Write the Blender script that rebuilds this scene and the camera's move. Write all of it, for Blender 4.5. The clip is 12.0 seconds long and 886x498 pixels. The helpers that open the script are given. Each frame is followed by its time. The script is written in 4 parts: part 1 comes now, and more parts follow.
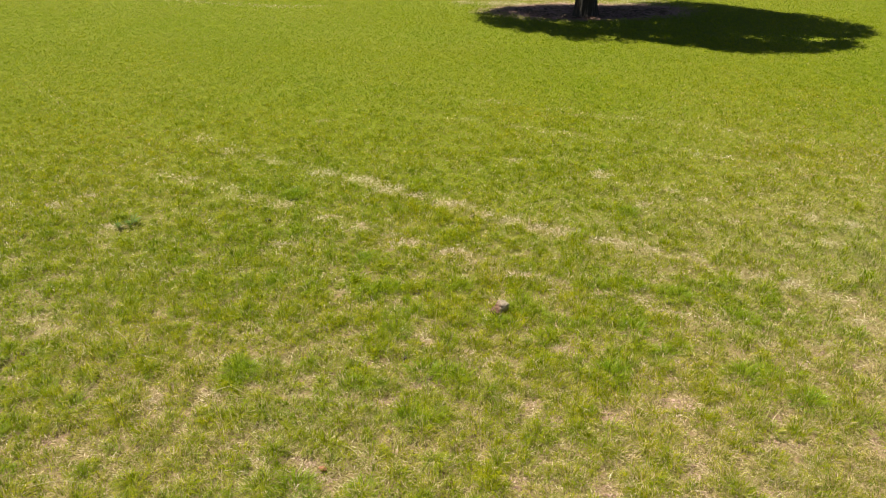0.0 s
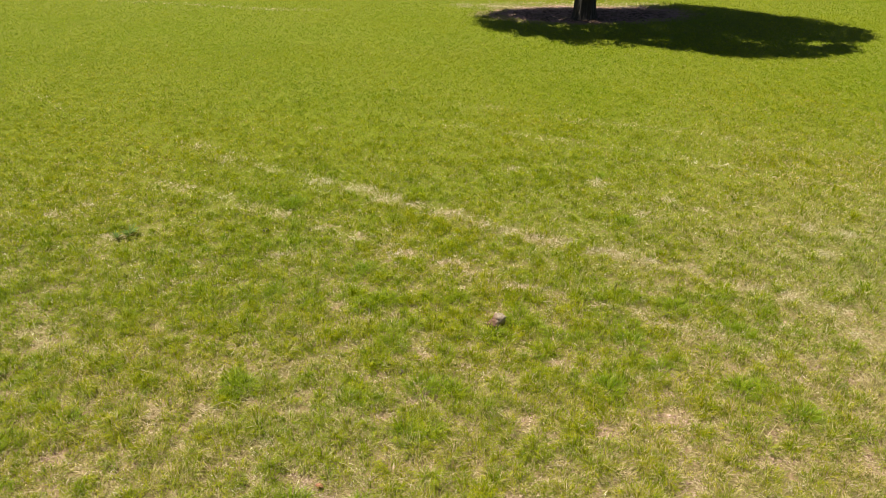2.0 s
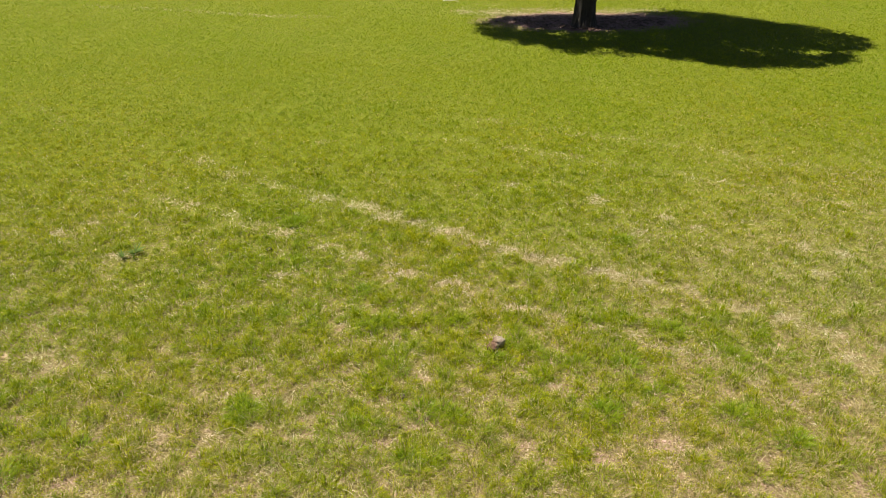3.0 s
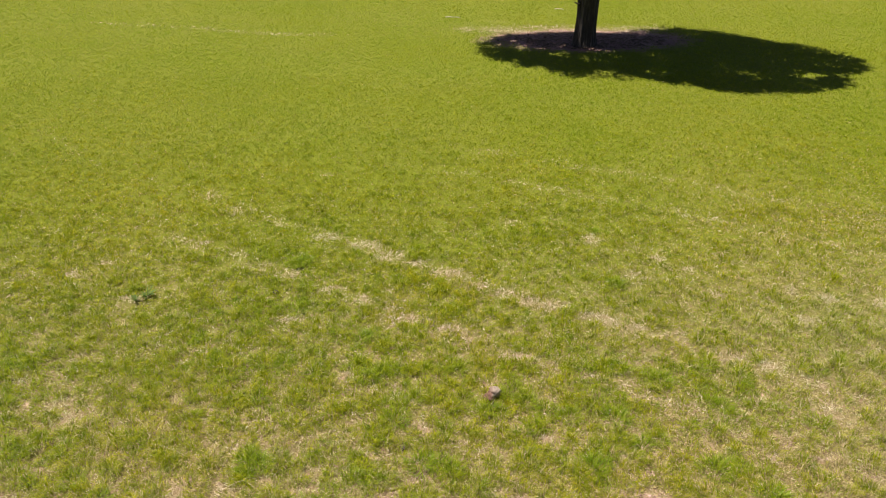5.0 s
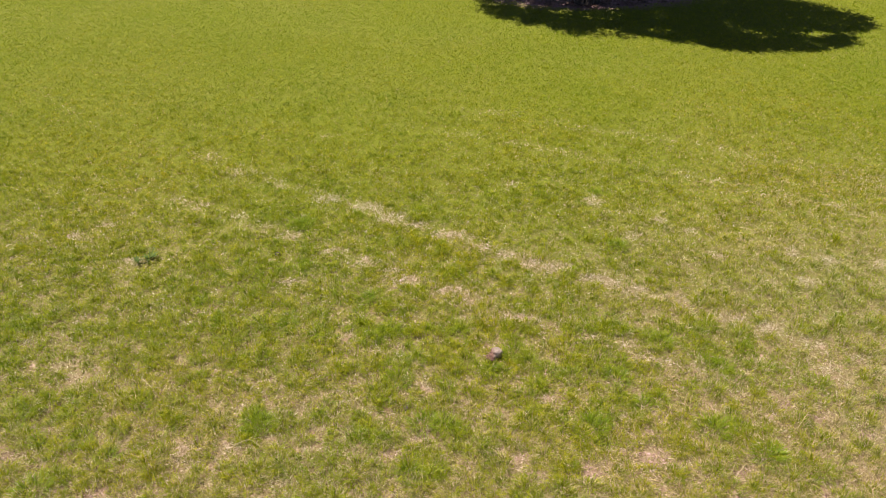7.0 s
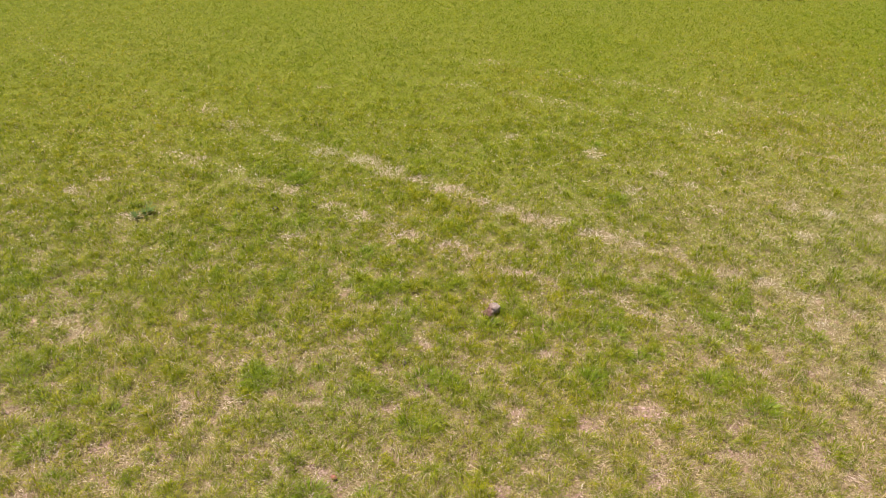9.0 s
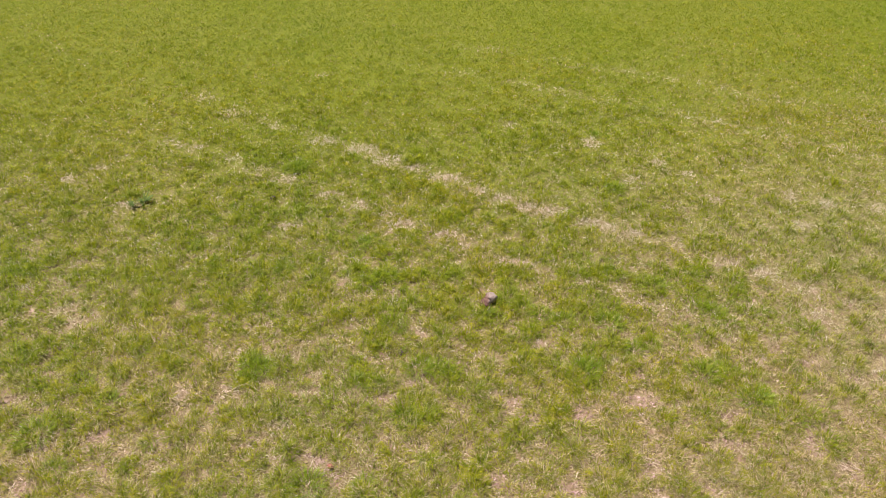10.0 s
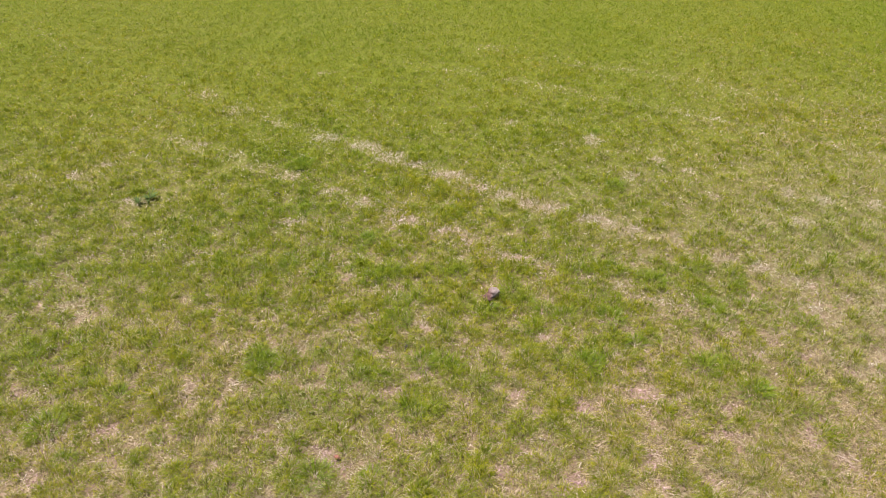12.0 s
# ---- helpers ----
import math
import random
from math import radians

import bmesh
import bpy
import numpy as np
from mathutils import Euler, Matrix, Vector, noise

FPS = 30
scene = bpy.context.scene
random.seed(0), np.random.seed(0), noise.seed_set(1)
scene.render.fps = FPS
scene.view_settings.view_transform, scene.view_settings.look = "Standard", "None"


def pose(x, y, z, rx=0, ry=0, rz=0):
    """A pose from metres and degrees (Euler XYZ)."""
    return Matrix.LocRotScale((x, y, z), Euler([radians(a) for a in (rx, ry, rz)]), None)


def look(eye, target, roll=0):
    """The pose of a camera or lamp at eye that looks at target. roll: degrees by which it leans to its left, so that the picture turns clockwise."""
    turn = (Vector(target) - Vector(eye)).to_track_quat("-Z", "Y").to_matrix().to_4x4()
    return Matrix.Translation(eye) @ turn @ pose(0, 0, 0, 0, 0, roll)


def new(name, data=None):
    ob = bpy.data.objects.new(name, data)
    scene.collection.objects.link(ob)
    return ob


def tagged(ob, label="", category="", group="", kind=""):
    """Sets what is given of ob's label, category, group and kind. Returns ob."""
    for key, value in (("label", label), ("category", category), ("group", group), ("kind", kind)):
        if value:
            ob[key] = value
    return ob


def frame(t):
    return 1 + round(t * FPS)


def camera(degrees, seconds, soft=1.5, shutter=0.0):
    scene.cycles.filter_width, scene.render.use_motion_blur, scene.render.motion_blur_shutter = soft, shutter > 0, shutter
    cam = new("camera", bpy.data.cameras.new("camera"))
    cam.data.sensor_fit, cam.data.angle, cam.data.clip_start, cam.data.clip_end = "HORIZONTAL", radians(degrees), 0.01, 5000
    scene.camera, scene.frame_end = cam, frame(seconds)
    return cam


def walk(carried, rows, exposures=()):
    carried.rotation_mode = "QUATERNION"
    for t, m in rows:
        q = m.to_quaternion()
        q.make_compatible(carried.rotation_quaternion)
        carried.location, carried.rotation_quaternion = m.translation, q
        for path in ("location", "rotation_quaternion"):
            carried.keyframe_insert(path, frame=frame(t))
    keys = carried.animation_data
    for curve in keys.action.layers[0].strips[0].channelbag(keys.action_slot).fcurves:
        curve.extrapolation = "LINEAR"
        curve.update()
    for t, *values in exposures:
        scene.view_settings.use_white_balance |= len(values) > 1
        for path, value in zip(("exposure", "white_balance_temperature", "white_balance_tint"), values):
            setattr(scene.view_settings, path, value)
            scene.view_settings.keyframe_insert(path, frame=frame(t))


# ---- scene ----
# ---------------------------------------------------------------- camera
cam = camera(63.85, 12.0, soft=1.08)
# seconds, x, y, z, pitch, roll, yaw
PATH = [
    (0.0, 0.000, 0.000, 3.100, -28.90, -0.03, 0.00),
    (0.5, 0.015, 0.000, 3.105, -28.90, -0.03, 0.01),
    (1.0, 0.020, 0.013, 3.117, -28.93, -0.04, 0.02),
    (1.5, 0.021, 0.029, 3.153, -28.98, -0.04, 0.00),
    (2.0, 0.020, 0.044, 3.209, -29.06, -0.05, -0.02),
    (2.5, 0.013, 0.051, 3.304, -29.17, -0.04, -0.07),
    (3.0, 0.017, 0.059, 3.456, -29.36, -0.04, -0.01),
    (3.5, 0.035, 0.077, 3.669, -29.62, -0.04, 0.11),
    (3.7, 0.043, 0.080, 3.755, -29.72, -0.02, 0.17),
    (5.3, 0.056, 0.062, 4.040, -29.84, 0.00, 0.31),
    (5.5, 0.055, 0.060, 4.042, -29.84, 0.00, 0.31),
    (6.0, 0.039, 0.064, 4.052, -29.81, -0.01, 0.27),
    (6.5, 0.033, 0.055, 4.037, -30.31, 0.00, 0.25),
    (7.0, 0.036, 0.071, 4.037, -32.98, 0.04, 0.26),
    (7.2, 0.035, 0.077, 4.041, -33.30, 0.03, 0.26),
    (7.5, 0.033, 0.086, 4.048, -33.47, 0.02, 0.25),
    (7.7, 0.034, 0.090, 4.050, -34.32, 0.03, 0.25),
    (9.3, 0.058, 0.129, 4.084, -37.82, 0.07, 0.27),
    (9.5, 0.063, 0.131, 4.085, -38.24, 0.10, 0.27),
    (10.0, 0.083, 0.133, 4.102, -38.21, 0.07, 0.29),
    (10.5, 0.058, 0.118, 4.105, -38.17, 0.00, 0.23),
    (11.0, 0.030, 0.092, 4.111, -38.19, 0.03, 0.17),
    (11.5, 0.018, 0.070, 4.130, -38.40, 0.02, 0.17),
    (12.0, 0.032, 0.054, 4.129, -38.31, -0.05, 0.13),
]
EXPOSURES = [(0.0, 0.81, 7200, 0), (3.5, 0.78, 7000, 4), (5.5, 0.77, 6700, 15), (9.5, 0.76, 6300, 24), (12.0, 0.76, 5900, 26)]
walk(cam, [(t, pose(x, y, z, 90 + pitch, roll, yaw)) for t, x, y, z, pitch, roll, yaw in PATH], EXPOSURES)

# ---------------------------------------------------------------- light
SUN_ELEVATION = 65.0          # degrees
SUN_FROM = Vector((-0.90, 0.44))   # the sun stands behind the tree, to its left
world = bpy.data.worlds.new("sky")
scene.world = world
world.use_nodes = True
wt = world.node_tree
wt.nodes.clear()
sky = wt.nodes.new("ShaderNodeTexSky")
sky.sky_type = "NISHITA"
sky.sun_disc = False
sky.sun_elevation = radians(SUN_ELEVATION)
sky.sun_rotation = math.atan2(SUN_FROM.x, SUN_FROM.y)
sky.air_density, sky.dust_density, sky.ozone_density = 1.0, 1.0, 1.0
wb = wt.nodes.new("ShaderNodeBackground")
wb.inputs["Strength"].default_value = 0.030
wo = wt.nodes.new("ShaderNodeOutputWorld")
wt.links.new(sky.outputs["Color"], wb.inputs["Color"])
wt.links.new(wb.outputs["Background"], wo.inputs["Surface"])

sun_data = bpy.data.lights.new("sun", "SUN")
sun_data.energy, sun_data.angle, sun_data.color = 5.0, radians(0.53), (1.0, 0.94, 0.83)
sun = new("sun", sun_data)
flat = SUN_FROM.normalized() * math.cos(radians(SUN_ELEVATION))
sun_way = Vector((flat.x, flat.y, math.sin(radians(SUN_ELEVATION))))
sun.matrix_world = look(sun_way * 60, (0, 0, 0))


# ---------------------------------------------------------------- materials
def node_material(name):
    mat = bpy.data.materials.new(name)
    mat.use_nodes = True
    mat.node_tree.nodes.clear()
    return mat, mat.node_tree


def add_node(tree, kind, **values):
    n = tree.nodes.new(kind)
    for key, value in values.items():
        n.inputs[key.replace("_", " ")].default_value = value
    return n


def ramp(tree, source, stops):
    r = tree.nodes.new("ShaderNodeValToRGB")
    while len(r.color_ramp.elements) < len(stops):
        r.color_ramp.elements.new(0.5)
    for e, (p, c) in zip(r.color_ramp.elements, stops):
        e.position, e.color = p, (*c, 1)
    tree.links.new(source, r.inputs["Fac"])
    return r.outputs["Color"]


def noise_tex(tree, coords, scale, detail=3.0, rough=0.55):
    n = add_node(tree, "ShaderNodeTexNoise", Scale=scale, Detail=detail, Roughness=rough)
    tree.links.new(coords, n.inputs["Vector"])
    return n.outputs["Fac"]


def mixed(tree, fac, a, b, blend="MIX"):
    m = tree.nodes.new("ShaderNodeMix")
    m.data_type, m.blend_type = "RGBA", blend
    for socket, value in ((m.inputs[0], fac), (m.inputs[6], a), (m.inputs[7], b)):
        if isinstance(value, (int, float)):
            socket.default_value = value
        elif isinstance(value, tuple):
            socket.default_value = (*value, 1)
        else:
            tree.links.new(value, socket)
    return m.outputs[2]


def span(tree, value, lo, hi):
    m = add_node(tree, "ShaderNodeMapRange")
    m.inputs["From Min"].default_value, m.inputs["From Max"].default_value = lo, hi
    tree.links.new(value, m.inputs["Value"])
    return m.outputs["Result"]


def surface(tree, colour, rough=0.8, spec=0.3, bump=None, bump_depth=0.01, strength=0.6, through_light=0.0, through_tint=None):
    p = add_node(tree, "ShaderNodeBsdfPrincipled", Roughness=rough)
    p.inputs["Specular IOR Level"].default_value = spec
    if isinstance(colour, tuple):
        p.inputs["Base Color"].default_value = (*colour, 1)
    else:
        tree.links.new(colour, p.inputs["Base Color"])
    if bump is not None:
        b = add_node(tree, "ShaderNodeBump", Strength=strength, Distance=bump_depth)
        tree.links.new(bump, b.inputs["Height"])
        tree.links.new(b.outputs["Normal"], p.inputs["Normal"])
    out = tree.nodes.new("ShaderNodeOutputMaterial")
    if through_light > 0:
        tr = tree.nodes.new("ShaderNodeBsdfTranslucent")
        tree.links.new(through_tint if through_tint is not None else colour, tr.inputs["Color"])
        mx = tree.nodes.new("ShaderNodeMixShader")
        mx.inputs[0].default_value = through_light
        tree.links.new(p.outputs["BSDF"], mx.inputs[1])
        tree.links.new(tr.outputs["BSDF"], mx.inputs[2])
        tree.links.new(mx.outputs["Shader"], out.inputs["Surface"])
    else:
        tree.links.new(p.outputs["BSDF"], out.inputs["Surface"])


def leaf_material(name, stops, patch_low, patch_high, patch_scale, rough, spec, through_light):
    """Blades and leaves: every one its own shade, and drifts of a yellower or deeper tone over the ground."""
    mat, tree = node_material(name)
    geo = tree.nodes.new("ShaderNodeNewGeometry")
    own = ramp(tree, geo.outputs["Random Per Island"], stops)
    drift = noise_tex(tree, geo.outputs["Position"], patch_scale, 2.0, 0.5)
    tone = ramp(tree, drift, [(0.34, patch_low), (0.66, patch_high)])
    colour = mixed(tree, 1.0, own, tone, "MULTIPLY")
    broad = noise_tex(tree, geo.outputs["Position"], 0.30, 3.0, 0.6)
    colour = mixed(tree, 1.0, colour, ramp(tree, broad, [(0.35, (0.87, 0.97, 0.85)), (0.65, (1.11, 1.03, 1.15))]), "MULTIPLY")
    tint = mixed(tree, 1.0, colour, (1.0, 1.0, 0.62), "MULTIPLY")
    surface(tree, colour, rough, spec, through_light=through_light, through_tint=tint)
    return mat


GRASS = leaf_material("green_grass", [(0.0, (0.170, 0.230, 0.007)), (0.5, (0.275, 0.320, 0.009)), (1.0, (0.415, 0.415, 0.024))],
                      (0.68, 0.79, 0.80), (1.28, 1.18, 1.08), 13.0, 0.48, 0.17, 0.45)
STRAW = leaf_material("dry_straw", [(0.0, (0.22, 0.148, 0.098)), (0.35, (0.45, 0.338, 0.238)), (0.7, (0.66, 0.548, 0.428)), (1.0, (0.82, 0.75, 0.64))],
                      (0.90, 0.86, 0.82), (1.06, 1.04, 1.02), 1.6, 0.65, 0.15, 0.25)
DRY_BLADE = leaf_material("drying_grass", [(0.0, (0.29, 0.215, 0.095)), (0.5, (0.50, 0.395, 0.215)), (1.0, (0.78, 0.665, 0.450))],
                          (0.80, 0.80, 0.80), (1.12, 1.10, 1.05), 9.0, 0.55, 0.18, 0.35)
LUSH = leaf_material("fresh_grass", [(0.0, (0.150, 0.220, 0.007)), (0.6, (0.258, 0.328, 0.010)), (1.0, (0.380, 0.412, 0.024))],
                     (0.72, 0.82, 0.8), (1.20, 1.14, 1.0), 13.0, 0.47, 0.19, 0.42)
TUSSOCK = leaf_material("lush_tussock", [(0.0, (0.132, 0.208, 0.008)), (0.6, (0.250, 0.335, 0.012)), (1.0, (0.380, 0.430, 0.035))],
                        (0.85, 0.95, 0.9), (1.05, 1.0, 1.0), 3.0, 0.47, 0.22, 0.42)
WEED = leaf_material("weed_leaf", [(0.0, (0.095, 0.150, 0.030)), (1.0, (0.20, 0.265, 0.070))], (0.9, 0.95, 0.95), (1.0, 1.0, 1.0), 8.0, 0.6, 0.12, 0.25)
TREE_LEAF = leaf_material("tree_leaf", [(0.0, (0.035, 0.070, 0.012)), (1.0, (0.085, 0.130, 0.022))], (0.85, 0.9, 0.9), (1.0, 1.0, 1.0), 1.0, 0.55, 0.2, 0.15)
FALLEN_LEAF = leaf_material("fallen_leaf", [(0.0, (0.10, 0.056, 0.042)), (0.6, (0.18, 0.105, 0.085)), (1.0, (0.26, 0.17, 0.13))], (0.85, 0.85, 0.85), (1.0, 1.0, 1.0), 3.0, 0.75, 0.25, 0.10)

CRUMBS = leaf_material("soil_crumb", [(0.0, (0.17, 0.098, 0.080)), (0.5, (0.36, 0.240, 0.202)), (1.0, (0.58, 0.43, 0.375))], (0.85, 0.82, 0.8), (1.1, 1.1, 1.1), 6.0, 0.9, 0.1, 0.0)


def ground_material():
    """Pinkish soil under a mat of dead straw; away from the mown field the short turf itself."""
    mat, tree = node_material("soil_and_thatch")
    geo = tree.nodes.new("ShaderNodeNewGeometry")
    pos = geo.outputs["Position"]
    soil = ramp(tree, noise_tex(tree, pos, 7.0, 6.0, 0.65), [(0.25, (0.14, 0.086, 0.055)), (0.5, (0.36, 0.232, 0.166)), (0.75, (0.64, 0.475, 0.370))])
    stretch = tree.nodes.new("ShaderNodeMapping")
    stretch.inputs["Scale"].default_value = (60, 150, 60)
    stretch.inputs["Rotation"].default_value = (0, 0, 0.6)
    tree.links.new(pos, stretch.inputs["Vector"])
    fibres = noise_tex(tree, stretch.outputs["Vector"], 1.0, 4.0, 0.7)
    thatch = ramp(tree, fibres, [(0.32, (0.055, 0.042, 0.011)), (0.5, (0.20, 0.155, 0.062)), (0.70, (0.50, 0.42, 0.29))])
    litter = span(tree, noise_tex(tree, pos, 9.0, 6.0, 0.75), 0.33, 0.49)
    floor_colour = mixed(tree, litter, soil, thatch)
    turf = ramp(tree, noise_tex(tree, pos, 55.0, 5.0, 0.75), [(0.3, (0.085, 0.108, 0.006)), (0.5, (0.130, 0.160, 0.009)), (0.72, (0.26, 0.262, 0.036))])
    turf = mixed(tree, span(tree, noise_tex(tree, pos, 0.35, 4.0, 0.6), 0.35, 0.7), turf, mixed(tree, 0.3, turf, (0.22, 0.21, 0.05)))
    xyz = tree.nodes.new("ShaderNodeSeparateXYZ")
    tree.links.new(pos, xyz.inputs["Vector"])
    # the turf closes up away from the thin, dry stretch of the field
    mosaic = tree.nodes.new("ShaderNodeMath")
    mosaic.operation = "MULTIPLY_ADD"
    mosaic.inputs[1].default_value = 6.0
    tree.links.new(noise_tex(tree, pos, 16.0, 4.0, 0.65), mosaic.inputs[0])
    tree.links.new(xyz.outputs["Y"], mosaic.inputs[2])
    closed = span(tree, mosaic.outputs[0], 7.2, 10.2)
    side = tree.nodes.new("ShaderNodeMath")
    side.operation = "ABSOLUTE"
    tree.links.new(xyz.outputs["X"], side.inputs[0])
    past = tree.nodes.new("ShaderNodeMath")
    past.operation = "MULTIPLY_ADD"
    past.inputs[1].default_value = -0.62
    tree.links.new(xyz.outputs["Y"], past.inputs[0])
    tree.links.new(side.outputs[0], past.inputs[2])
    ragged = tree.nodes.new("ShaderNodeMath")
    ragged.operation = "MULTIPLY_ADD"
    ragged.inputs[1].default_value = 1.6
    tree.links.new(noise_tex(tree, pos, 1.1, 5.0, 0.6), ragged.inputs[0])
    tree.links.new(past.outputs[0], ragged.inputs[2])
    wide = span(tree, ragged.outputs[0], 2.4, 3.2)
    near_edge = tree.nodes.new("ShaderNodeMath")
    near_edge.operation = "MULTIPLY_ADD"
    near_edge.inputs[1].default_value = 1.2
    tree.links.new(noise_tex(tree, pos, 1.3, 5.0, 0.6), near_edge.inputs[0])
    tree.links.new(xyz.outputs["Y"], near_edge.inputs[2])
    behind = span(tree, near_edge.outputs[0], 3.1, 2.5)
    either = tree.nodes.new("ShaderNodeMath")
    either.operation = "MAXIMUM"
    tree.links.new(closed, either.inputs[0])
    tree.links.new(wide, either.inputs[1])
    any_ = tree.nodes.new("ShaderNodeMath")
    any_.operation = "MAXIMUM"
    tree.links.new(either.outputs[0], any_.inputs[0])
    tree.links.new(behind, any_.inputs[1])
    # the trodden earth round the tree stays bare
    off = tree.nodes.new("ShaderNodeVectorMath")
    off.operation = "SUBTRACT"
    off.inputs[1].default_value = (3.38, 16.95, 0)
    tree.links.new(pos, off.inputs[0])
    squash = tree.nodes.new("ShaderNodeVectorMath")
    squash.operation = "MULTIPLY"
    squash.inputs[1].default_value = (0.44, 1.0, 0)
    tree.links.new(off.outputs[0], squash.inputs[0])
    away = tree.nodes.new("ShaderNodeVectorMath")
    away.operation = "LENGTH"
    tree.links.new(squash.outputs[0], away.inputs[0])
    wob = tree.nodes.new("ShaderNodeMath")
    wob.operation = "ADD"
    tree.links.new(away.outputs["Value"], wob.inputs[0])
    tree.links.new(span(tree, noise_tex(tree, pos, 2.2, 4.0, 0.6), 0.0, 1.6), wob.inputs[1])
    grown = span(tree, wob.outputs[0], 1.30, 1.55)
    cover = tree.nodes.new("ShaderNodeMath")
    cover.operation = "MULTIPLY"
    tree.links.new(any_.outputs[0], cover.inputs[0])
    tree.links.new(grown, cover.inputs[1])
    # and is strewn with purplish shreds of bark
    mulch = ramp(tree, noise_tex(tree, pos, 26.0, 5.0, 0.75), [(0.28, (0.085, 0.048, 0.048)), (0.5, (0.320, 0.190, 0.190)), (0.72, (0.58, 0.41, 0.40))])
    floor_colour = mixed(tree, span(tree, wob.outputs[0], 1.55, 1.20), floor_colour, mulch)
    # all round, the shade between coarse tufts is put into the colour, with thatch
    outer = tree.nodes.new("ShaderNodeMath")
    outer.operation = "MAXIMUM"
    tree.links.new(wide, outer.inputs[0])
    tree.links.new(behind, outer.inputs[1])
    outermost = tree.nodes.new("ShaderNodeMath")
    outermost.operation = "MAXIMUM"
    tree.links.new(outer.outputs[0], outermost.inputs[0])
    tree.links.new(span(tree, xyz.outputs["Y"], 25.0, 31.0), outermost.inputs[1])
    shaded_turf = mixed(tree, span(tree, noise_tex(tree, pos, 5.0, 6.0, 0.75), 0.36, 0.68), mixed(tree, 1.0, turf, (0.80, 0.78, 0.8), "MULTIPLY"), thatch)
    turf = mixed(tree, outermost.outputs[0], turf, shaded_turf)
    colour = mixed(tree, cover.outputs[0], floor_colour, turf)
    rough_map = noise_tex(tree, pos, 55.0, 5.0, 0.7)
    surface(tree, colour, 0.95, 0.15, rough_map, 0.02, 0.8)
    return mat


def bark_material():
    mat, tree = node_material("tree_bark")
    geo = tree.nodes.new("ShaderNodeNewGeometry")
    m = tree.nodes.new("ShaderNodeMapping")
    m.inputs["Scale"].default_value = (26, 26, 4)
    tree.links.new(geo.outputs["Position"], m.inputs["Vector"])
    ridges = noise_tex(tree, m.outputs["Vector"], 1.0, 6.0, 0.65)
    fine = noise_tex(tree, geo.outputs["Position"], 90.0, 4.0, 0.7)
    colour = mixed(tree, 0.35, ramp(tree, ridges, [(0.3, (0.022, 0.017, 0.015)), (0.55, (0.060, 0.048, 0.042)), (0.8, (0.125, 0.105, 0.09))]),
                   ramp(tree, fine, [(0.3, (0.03, 0.025, 0.02)), (0.7, (0.10, 0.085, 0.072))]))
    broad = tree.nodes.new("ShaderNodeMapping")
    broad.inputs["Scale"].default_value = (13, 13, 0.9)
    tree.links.new(geo.outputs["Position"], broad.inputs["Vector"])
    streak = span(tree, noise_tex(tree, broad.outputs["Vector"], 1.0, 3.0, 0.6), 0.50, 0.66)
    colour = mixed(tree, streak, colour, mixed(tree, 0.45, colour, (0.24, 0.205, 0.20)))
    surface(tree, colour, 0.92, 0.2, ridges, 0.03, 0.9)
    return mat


def stone_material():
    mat, tree = node_material("weathered_stone")
    geo = tree.nodes.new("ShaderNodeNewGeometry")
    co = tree.nodes.new("ShaderNodeTexCoord")
    grain = noise_tex(tree, co.outputs["Object"], 55.0, 6.0, 0.7)
    blotch = noise_tex(tree, co.outputs["Object"], 11.0, 4.0, 0.6)
    xyz = tree.nodes.new("ShaderNodeSeparateXYZ")
    tree.links.new(co.outputs["Object"], xyz.inputs["Vector"])
    lean = tree.nodes.new("ShaderNodeMath")
    lean.operation = "MULTIPLY_ADD"
    lean.inputs[1].default_value = 6.0
    tree.links.new(xyz.outputs["X"], lean.inputs[0])
    tree.links.new(blotch, lean.inputs[2])
    grey = ramp(tree, grain, [(0.3, (0.21, 0.160, 0.128)), (0.7, (0.42, 0.340, 0.285))])
    earth = ramp(tree, grain, [(0.3, (0.065, 0.035, 0.026)), (0.7, (0.22, 0.125, 0.092))])
    surface(tree, mixed(tree, span(tree, lean.outputs[0], 0.36, 0.62), earth, grey), 0.93, 0.2, grain, 0.006, 0.9)
    return mat


def plain_dry_material(name, dark, light):
    mat, tree = node_material(name)
    co = tree.nodes.new("ShaderNodeTexCoord")
    g = noise_tex(tree, co.outputs["Object"], 40.0, 4.0, 0.6)
    surface(tree, ramp(tree, g, [(0.3, dark), (0.7, light)]), 0.7, 0.3, g, 0.002, 0.5)
    return mat


GROUND = ground_material()
BARK = bark_material()
STONE = stone_material()
STALK = plain_dry_material("bleached_stalk", (0.42, 0.35, 0.18), (0.60, 0.53, 0.31))
DEADWOOD = plain_dry_material("bleached_wood", (0.45, 0.40, 0.32), (0.72, 0.68, 0.58))
RED_EARTH = plain_dry_material("red_earth", (0.20, 0.075, 0.045), (0.36, 0.15, 0.095))
DARK_TWIG = plain_dry_material("dark_twig", (0.05, 0.038, 0.03), (0.12, 0.09, 0.07))


